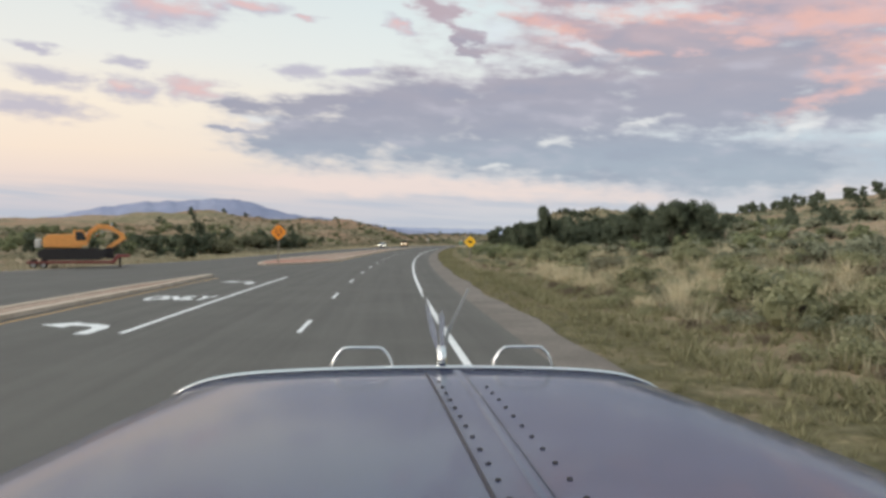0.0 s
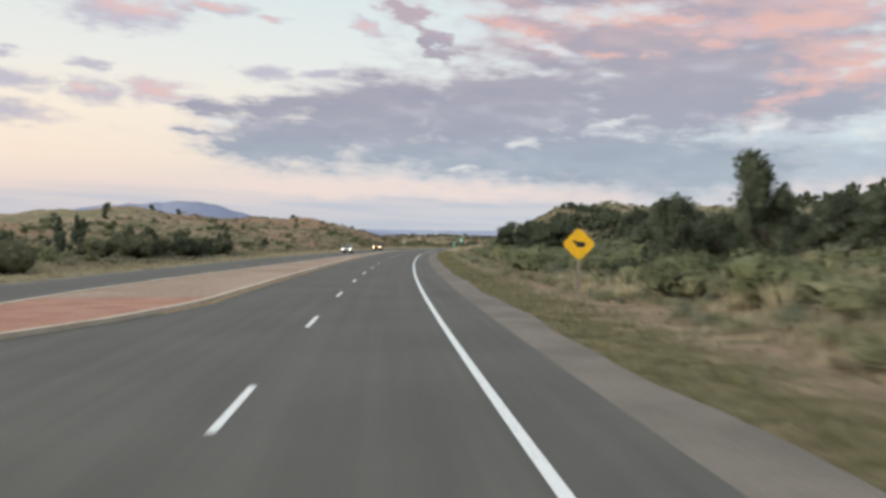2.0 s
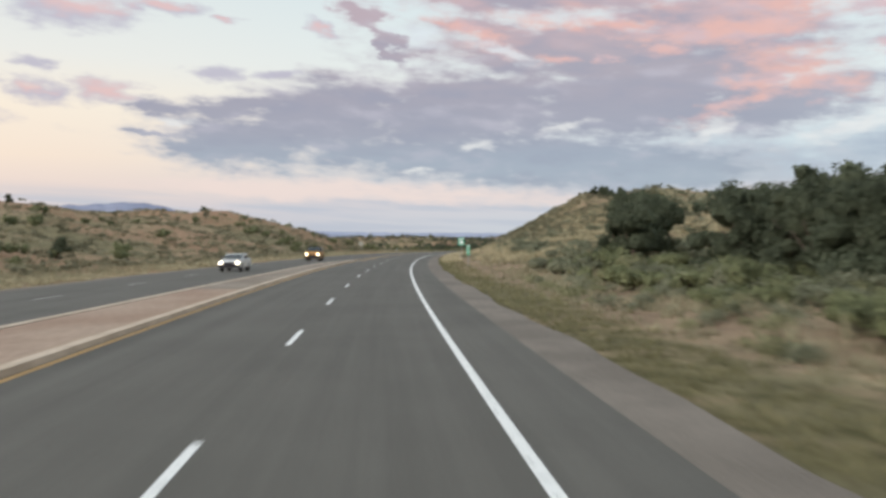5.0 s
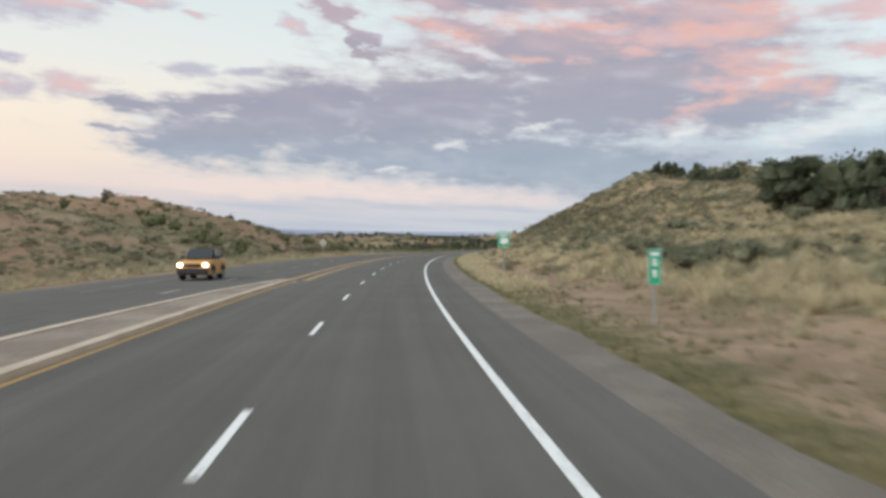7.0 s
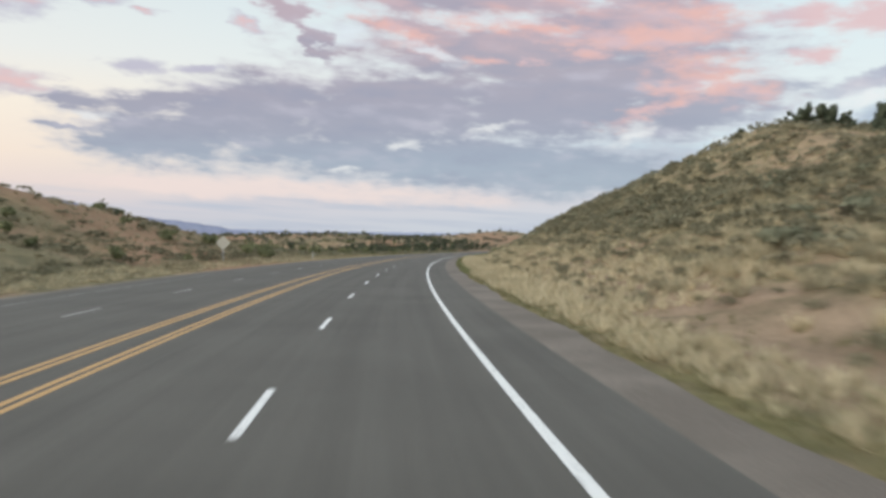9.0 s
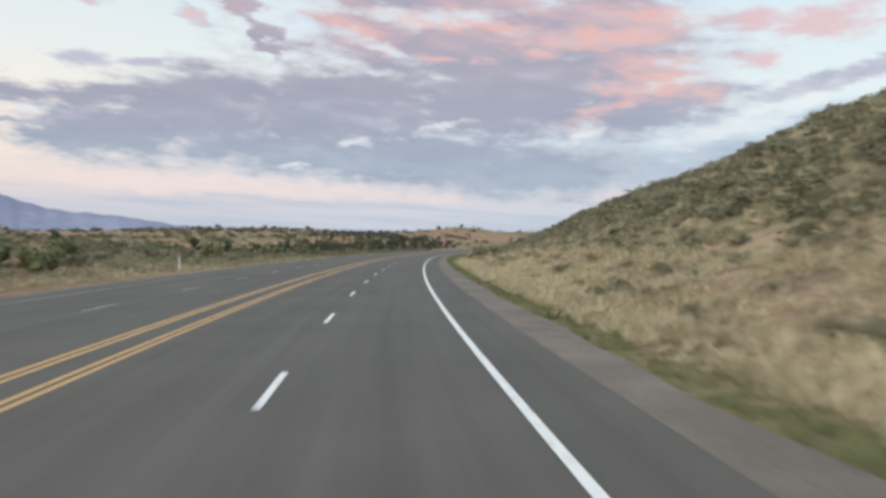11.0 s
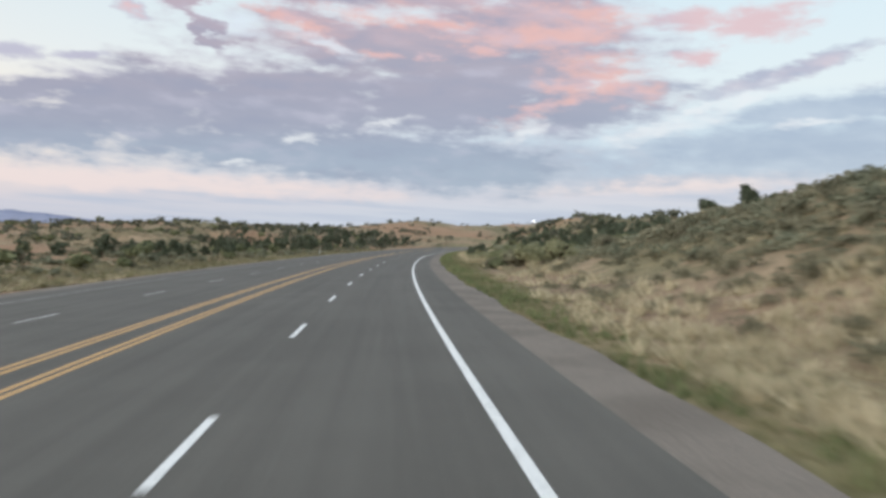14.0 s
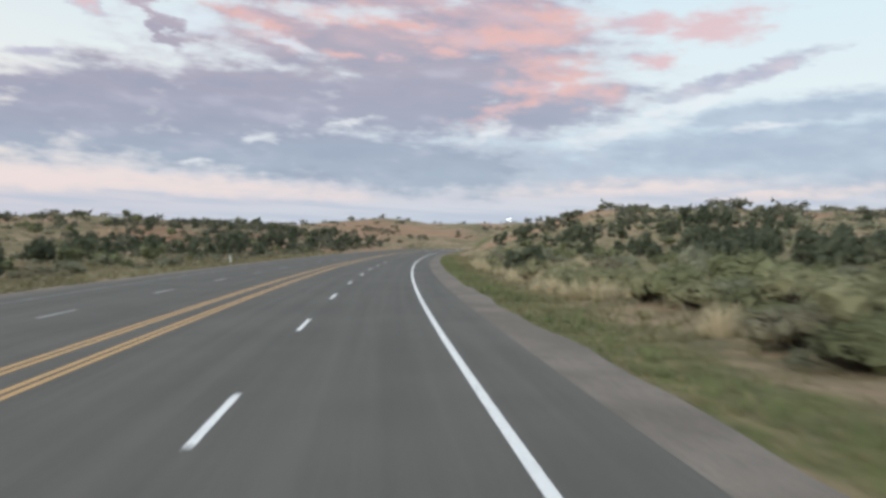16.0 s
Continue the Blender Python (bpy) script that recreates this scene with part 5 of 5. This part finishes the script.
def light_mast(x, y, high):
    base = float(height(x, y))
    m = thing("light_mast", pose(x, y, base, 0, 0, -22), "tall pale lamp mast with a lit head among the far hills", "lamp mast")
    part("pole", tube((0, 0, -0.3), (0, 0, high), 0.26, 0.16, 10), STEEL, m)
    part("cross_arm", box(-1.3, 1.3, -0.1, 0.1, high - 0.3, high - 0.1, 0.02), STEEL, m)
    for q in (-0.9, 0.9):
        part("lamp_head", box(q - 0.4, q + 0.4, -0.4, 0.3, high - 0.1, high + 0.45, 0.08), LAMP_WHITE, m, "lit white lamp head")


light_mast(299.7, 1011.0, 18.4 - float(height(299.7, 1011.0)))

# ---- vehicles ----
ORANGE_PAINT = plain_material("orange_machine_paint", (0.86, 0.37, 0.10, 1), 0.5, 0, 0.4)
GOLD_PAINT = plain_material("amber_car_paint", (0.80, 0.37, 0.05, 1), 0.35, 0.0, 0.5, 0.6)
WHITE_CAR = plain_material("white_car_paint", (0.70, 0.70, 0.68, 1), 0.35, 0.0, 0.5, 0.5)
DARK_GLASS = plain_material("tinted_glass", (0.02, 0.022, 0.025, 1), 0.08, 0, 0.8)
RUBBER = plain_material("tyre_rubber", (0.018, 0.018, 0.018, 1), 0.85, 0, 0.2)
DARK_STEEL = plain_material("dark_track_steel", (0.035, 0.03, 0.03, 1), 0.7, 0.3)
RED_STEEL = plain_material("red_trailer_steel", (0.22, 0.05, 0.04, 1), 0.6)
CHROME = material("chrome", lambda k, b: k.put(b.inputs["Base Color"], (0.80, 0.80, 0.78, 1)), 0.12, 1.0)
HEADLIGHT = glowing("lit_headlamp", (1.0, 0.86, 0.62, 1), 6.0)
PALE_CAB = plain_material("pale_cab", (0.55, 0.53, 0.48, 1), 0.5)


def wheel(parent, x, y, r, wide, rim_mat):
    bm = bmesh.new()
    prof = [(0.62 * r, -wide / 2), (0.92 * r, -wide / 2), (r, -wide * 0.36), (r, wide * 0.36), (0.92 * r, wide / 2), (0.62 * r, wide / 2)]
    rings = [[bm.verts.new((x + math.cos(a) * q, y + o, r + math.sin(a) * q)) for q, o in prof] for a in np.linspace(0, 2 * math.pi, 21)[:-1]]
    for i in range(20):
        for j in range(6):
            bm.faces.new((rings[i][j], rings[(i + 1) % 20][j], rings[(i + 1) % 20][(j + 1) % 6], rings[i][(j + 1) % 6]))
    bmesh.ops.recalc_face_normals(bm, faces=bm.faces)
    tyre = part("tyre", bm, RUBBER, parent, "black rubber tyre")
    hub = tube((x, y - wide * 0.4, r), (x, y + wide * 0.4, r), 0.62 * r, None, 20)
    for i in range(5):
        a = i * 2 * math.pi / 5
        hub = merge(hub, tube((x + math.cos(a) * r * 0.3, y - wide * 0.45, r + math.sin(a) * r * 0.3), (x + math.cos(a) * r * 0.3, y + wide * 0.45, r + math.sin(a) * r * 0.3), r * 0.09, None, 8))
    part("rim", hub, rim_mat, tyre, "metal rim")


def car(m, paint, label, long, wide, high, nose, cab0, cab1, open_top=False):
    """A car that faces +x: nose is the bonnet's height, cab0 and cab1 where the glass house starts and ends at the waist."""
    c = thing("car", m, label, "car")
    w2, L = wide / 2, long / 2
    body = prism([(-L, 0.42), (-L, nose), (-L + 0.1, nose + 0.12), (cab1 - 0.1, nose + 0.12), (cab0 + 0.05, nose + 0.1), (L - 0.35, nose - 0.02), (L - 0.06, nose - 0.18), (L, 0.6), (L - 0.05, 0.38), (L - 0.35, 0.32),
                  (L - 0.62, 0.36), (L - 0.7, 0.62), (L - 0.95, 0.78), (L - 1.2, 0.62), (L - 1.28, 0.34), (-L + 1.3, 0.34), (-L + 1.22, 0.62), (-L + 0.97, 0.78), (-L + 0.72, 0.62), (-L + 0.64, 0.36)], -w2, w2, 0.05)
    part("body", body, paint, c)
    roof = [(cab1, nose + 0.08), (cab1 + 0.22, high - 0.06), (cab1 + 0.5, high), (cab0 - 0.95, high), (cab0 - 0.72, high - 0.08), (cab0, nose + 0.08)]
    house = prism(roof, -w2 + 0.12, w2 - 0.12, 0.06)
    part("cabin", house, BLACK_SIGN if open_top else paint, c, "dark canvas top" if open_top else "")
    for side in (-1, 1):
        y0 = side * (w2 - 0.115)
        part("side_window", prism([(cab1 + 0.28, nose + 0.2), (cab1 + 0.42, high - 0.14), (cab0 - 0.98, high - 0.14), (cab0 - 0.3, nose + 0.2)], min(y0, y0 + side * 0.012), max(y0, y0 + side * 0.012)), DARK_GLASS, c, "dark tinted window")
        part("mirror", box(cab0 - 0.42, cab0 - 0.28, min(side * (w2 - 0.02), side * (w2 + 0.2)), max(side * (w2 - 0.02), side * (w2 + 0.2)), nose + 0.14, nose + 0.32, 0.03), BLACK_SIGN, c, "black door mirror")
        part("headlight", box(L - 0.2, L - 0.015, min(side * (w2 - 0.36), side * (w2 - 0.08)), max(side * (w2 - 0.36), side * (w2 - 0.06)), nose - 0.34, nose - 0.12, 0.03), HEADLIGHT, c, "lit headlight")
        for x in (L - 0.95, -L + 0.97):
            wheel(c, x, side * (w2 - 0.13), 0.43 if open_top else 0.36, 0.28 if open_top else 0.24, STEEL)
            if open_top:
                arch = [(x + math.cos(a) * 0.52, 0.43 + math.sin(a) * 0.52) for a in np.linspace(0.2, math.pi - 0.2, 9)]
                arch += [(x + math.cos(a) * 0.46, 0.43 + math.sin(a) * 0.46) for a in np.linspace(math.pi - 0.2, 0.2, 9)]
                part("fender_flare", prism(arch, min(side * (w2 - 0.3), side * (w2 + 0.06)), max(side * (w2 - 0.3), side * (w2 + 0.06))), BLACK_SIGN, c, "black fender flare")
        if open_top:
            for x in (cab1 + 0.75, cab1 + 1.4, cab0 - 0.75):
                part("roof_post", box(x, x + 0.1, min(side * (w2 - 0.14), side * (w2 - 0.07)), max(side * (w2 - 0.14), side * (w2 - 0.07)), nose + 0.1, high - 0.06, 0.015), PALE_CAB, c, "pale roof post")
    shield = prism([(cab0 + 0.006, nose + 0.16), (cab0 - 0.66, high - 0.09), (cab0 - 0.64, high - 0.075), (cab0 + 0.035, nose + 0.16)], -w2 + 0.2, w2 - 0.2)
    part("windscreen", shield, DARK_GLASS, c, "dark windscreen")
    part("grille", box(L - 0.06, L + 0.012, -w2 + 0.5, w2 - 0.5, nose - 0.36, nose - 0.14, 0.02), BLACK_SIGN, c, "black grille")
    if open_top:
        part("lower_front", box(L - 0.5, L + 0.02, -w2 + 0.02, w2 - 0.02, 0.4, nose - 0.42, 0.04), BLACK_SIGN, c, "dark lower front")
    part("bumper", box(L - 0.16, L + 0.06, -w2 + 0.04, w2 - 0.04, 0.38, 0.6, 0.05), BLACK_SIGN, c, "dark front bumper")
    return c


car(stand(258.2, -12.3, -90, float(rise(258.2))), GOLD_PAINT, "amber off-road car with a dark canvas top and lit headlights", 4.3, 1.95, 1.9, 1.15, 0.75, -1.9, True)
car(stand(218, -13.4, -90, float(rise(218))), WHITE_CAR, "white car with lit headlights in the oncoming lane", 4.6, 1.85, 1.5, 0.95, 0.9, -1.7)


def excavator(m):
    e = thing("excavator", m, "orange tracked excavator with its arm folded", "excavator")
    for y in (-1.2, 1.2):
        t = prism([(-3.0, 0.8), (-2.8, 0.4), (-2.3, 0.16), (2.9, 0.16), (3.4, 0.4), (3.6, 0.8), (3.4, 1.2), (2.9, 1.36), (-2.3, 1.36), (-2.8, 1.2)], y - 0.35, y + 0.35, 0.05)
        track = part("track", t, DARK_STEEL, e, "dark steel crawler track")
        for i in range(20):
            x = -2.3 + i * 0.258
            part("track_shoe", box(x, x + 0.19, y - 0.37, y + 0.37, 1.35, 1.40, 0.01), DARK_STEEL, track)
            part("roller", tube((x, y - 0.39, 0.5), (x, y + 0.39, 0.5), 0.11, None, 8), DARK_STEEL, track) if i % 3 == 0 else None
    part("undercarriage", box(-1.2, 1.2, -0.9, 0.9, 0.5, 1.35, 0.08), DARK_STEEL, e)
    part("house", prism([(-2.4, 1.45), (-2.45, 2.4), (-2.0, 2.8), (0.3, 2.85), (0.9, 2.35), (1.2, 1.75), (1.2, 1.42)], -1.25, 1.25, 0.08), ORANGE_PAINT, e)
    part("counterweight", box(-3.2, -2.6, -1.25, 1.25, 1.4, 2.35, 0.15), PALE_CAB, e, "pale counterweight")
    cab = part("cab", prism([(0.45, 2.5), (0.35, 3.25), (1.35, 3.3), (1.75, 2.6), (1.75, 1.6), (0.45, 1.6)], -1.28, -0.2, 0.06), ORANGE_PAINT, e)
    part("cab_window", prism([(0.6, 2.35), (0.6, 3.1), (1.25, 3.12), (1.6, 2.5), (1.6, 2.2), (0.7, 2.2)], -1.295, -1.282), DARK_GLASS, cab, "dark cab window")
    part("boom", prism([(1.2, 1.8), (1.9, 3.3), (2.8, 4.0), (4.0, 3.85), (5.2, 3.0), (5.0, 2.7), (3.9, 3.35), (2.9, 3.45), (2.2, 2.9), (1.8, 1.8)], -0.05, 0.45, 0.04), ORANGE_PAINT, e)
    part("stick", prism([(4.9, 3.15), (5.3, 3.1), (5.6, 2.4), (3.9, 1.25), (3.6, 1.5), (4.9, 2.5)], -0.02, 0.42, 0.04), ORANGE_PAINT, e)
    part("bucket", prism([(3.9, 1.5), (3.3, 1.3), (3.2, 0.6), (3.7, 0.25), (4.4, 0.35), (4.2, 0.8), (4.5, 1.3)], -0.35, 0.75, 0.04), DARK_STEEL, e, "dark digging bucket")
    part("hydraulic_ram", tube((2.4, 0.2, 2.5), (4.2, 0.2, 3.95), 0.07, None, 8), CHROME, e, "chrome hydraulic ram")
    return e


machine = stand(67, -26.6, 22)
excavator(machine @ pose(0.1, 0, 0.60) @ Matrix.Diagonal((0.78, 0.78, 0.78, 1)))


def low_trailer(m):
    t = thing("low_trailer", m, "red low-bed trailer under the excavator", "trailer")
    part("deck", prism([(-5.4, 0.45), (-5.4, 0.62), (3.4, 0.62), (3.9, 1.15), (5.3, 1.15), (5.3, 0.95), (4.1, 0.92), (3.6, 0.42)], -1.25, 1.25, 0.03), RED_STEEL, t)
    for x in (-4.7, -3.7):
        for y in (-1.05, 1.05):
            wheel(t, x, y, 0.4, 0.3, STEEL)
    part("landing_leg", merge(box(4.2, 4.35, -0.9, -0.75, 0, 1.0), box(4.2, 4.35, 0.75, 0.9, 0, 1.0)), DARK_STEEL, t)
    return t


low_trailer(machine @ pose(0.9, 0, 0) @ Matrix.Diagonal((0.72, 1, 1, 1)))


# ---- the truck's long nose, standing where the drive begins ----
BLUE_PAINT = plain_material("blue_grey_hood_paint", (0.036, 0.046, 0.102, 1), 0.27, 0.0, 0.22, 0.42)


def nose_truck(m):
    t = thing("truck", m, "truck nose with a long blue-grey hood and chrome trim", "truck")
    stations = [(0.55, -0.74, 0.97, 1.985), (0.95, -0.73, 0.96, 1.98), (1.35, -0.69, 0.93, 1.975), (1.75, -0.63, 0.895, 1.97), (2.1, -0.58, 0.855, 1.962), (2.28, -0.56, 0.832, 1.955), (2.34, -0.535, 0.80, 1.93), (2.36, -0.50, 0.76, 1.88)]
    bm = bmesh.new()
    rows = []
    for y, x0, x1, top in stations:
        ring = [bm.verts.new((x0 - 0.02, y, 1.25)), bm.verts.new((x0 - 0.01, y, top - 0.2))]
        for i in range(21):
            f = i / 20
            g = abs(2 * f - 1)
            ring.append(bm.verts.new((x0 + (x1 - x0) * f, y, top - 0.024 * g ** 2 - 0.05 * g ** 9)))
        ring += [bm.verts.new((x1 + 0.01, y, top - 0.2)), bm.verts.new((x1 + 0.02, y, 1.25))]
        rows.append(ring)
    for a, b in zip(rows, rows[1:]):
        for i in range(len(a) - 1):
            f = bm.faces.new((a[i], b[i], b[i + 1], a[i + 1]))
            f.smooth = True
    bmesh.ops.recalc_face_normals(bm, faces=bm.faces)

    def hood_top(x, y):
        x0, x1, top = (float(np.interp(y, [q[0] for q in stations], [q[k] for q in stations])) for k in (1, 2, 3))
        g = abs(2 * (x - x0) / (x1 - x0) - 1)
        return top - 0.024 * g ** 2 - 0.05 * g ** 9

    def hinge_x(y):
        return 0.176 - 0.017 * y

    hood = part("hood", bm, BLUE_PAINT, t)
    part("hinge", sweep([(hinge_x(y), y, hood_top(hinge_x(y), y) + 0.001) for y in np.arange(0.6, 2.25, 0.1)], 0.003), BLACK_SIGN, hood, "dark piano hinge along the hood")
    ridge = [[(x, y, hood_top(x, y) + up) for x, up in ((0.214, -0.01), (0.220, 0.004), (0.240, 0.004), (0.246, -0.01))] for y in np.arange(0.6, 2.26, 0.11)]
    bm = bmesh.new()
    lines = [[bm.verts.new(p) for p in row] for row in ridge]
    for a, b in zip(lines, lines[1:]):
        for k in range(3):
            bm.faces.new((a[k], b[k], b[k + 1], a[k + 1])).smooth = True
    bmesh.ops.recalc_face_normals(bm, faces=bm.faces)
    part("centre_strip", bm, BLUE_PAINT, hood)
    for i in range(13):
        for k, far in ((0, 2.2), (1, 1.98)):
            y = 1.05 + i * 0.09
            x = hinge_x(y) + 0.02 if k == 0 else 0.294 - 0.011 * y
            if y < far:
                part("bolt", tube((x, y, 1.94), (x, y, hood_top(x, y) + 0.0025), 0.0062, 0.0045, 8), DARK_STEEL, hood, "dark bolt head")
    edge = [(x0 + (x1 - x0) * f, y + 0.012, top - 0.024 * abs(2 * f - 1) ** 2 - 0.05 * abs(2 * f - 1) ** 9) for y, x0, x1, top in ((2.30, -0.565, 0.835, 1.957),) for f in np.linspace(0, 1, 41)]
    part("chrome_trim", merge(sweep(edge, 0.007), sweep([(x, y - 0.03, z + 0.004) for x, y, z in edge], 0.004)), CHROME, t, "chrome trim along the hood's front edge")
    for x in (-0.038, 0.432):
        arc = [(x + math.cos(a) * 0.088, 2.33, 1.945 + 0.068 * min(1.0, 1.25 * math.sin(a))) for a in np.linspace(0, math.pi, 15)]
        part("grab_handle", sweep(arc, 0.0048), CHROME, t, "chrome grab handle")
    orn = part("hood_ornament", tube((0.192, 2.32, 1.94), (0.192, 2.32, 2.02), 0.02, 0.011, 10), CHROME, t, "slim chrome hood ornament")
    part("blade", prism([(0.186, 2.01), (0.182, 2.10), (0.190, 2.13), (0.199, 2.10), (0.198, 2.01)], 2.31, 2.33), CHROME, orn)
    part("blade", prism([(0.198, 1.98), (0.206, 2.06), (0.268, 2.185), (0.272, 2.183), (0.216, 2.06)], 2.33, 2.338), STEEL, orn, "grey swept blade")
    part("blade", prism([(0.186, 1.98), (0.178, 2.06), (0.140, 2.18), (0.134, 2.178), (0.160, 2.05)], 2.33, 2.34), CHROME, orn)
    part("grille", box(-0.46, 0.70, 2.26, 2.34, 0.75, 1.86, 0.03), STEEL, t, "upright radiator grille")
    part("bumper", box(-1.05, 1.29, 2.42, 2.62, 0.45, 0.80, 0.06), CHROME, t, "chrome front bumper")
    part("engine_cover", box(-0.52, 0.76, 0.5, 2.25, 0.7, 1.45, 0.05), DARK_STEEL, t)
    part("frame_rail", merge(box(-0.36, -0.26, -2.0, 2.45, 0.55, 0.80), box(0.5, 0.6, -2.0, 2.45, 0.55, 0.80)), DARK_STEEL, t)
    for side in (-1, 1):
        x = 0.12 + side * 0.93
        w_ = new("front_wheel")
        w_.parent = t
        w_.matrix_local = pose(x, 1.35, 0, 0, 0, 90)
        wheel(w_, 0, 0, 0.52, 0.28, CHROME)
        arc = [(1.35 + math.cos(a) * 0.66, 0.52 + math.sin(a) * 0.66) for a in np.linspace(0.15, math.pi - 0.15, 12)]
        bm = bmesh.new()
        for i, (y, z) in enumerate(arc):
            bm.verts.new((x - 0.2, y, z)), bm.verts.new((x + 0.2, y, z)), bm.verts.new((x + 0.2, 1.35 + (y - 1.35) * 1.06, 0.52 + (z - 0.52) * 1.06)), bm.verts.new((x - 0.2, 1.35 + (y - 1.35) * 1.06, 0.52 + (z - 0.52) * 1.06))
        bm.verts.ensure_lookup_table()
        for i in range(11):
            for j in range(4):
                bm.faces.new([bm.verts[4 * i + j], bm.verts[4 * i + (j + 1) % 4], bm.verts[4 * i + 4 + (j + 1) % 4], bm.verts[4 * i + 4 + j]])
        bm.faces.new([bm.verts[j] for j in range(4)])
        bm.faces.new([bm.verts[44 + j] for j in range(4)])
        bmesh.ops.recalc_face_normals(bm, faces=bm.faces)
        part("fender", bm, BLUE_PAINT, t)
    part("axle", tube((-0.75, 1.35, 0.52), (0.99, 1.35, 0.52), 0.07), DARK_STEEL, t)
    return t


nose_truck(pose(0.10, 0, 0, 0, 0, 4.78))
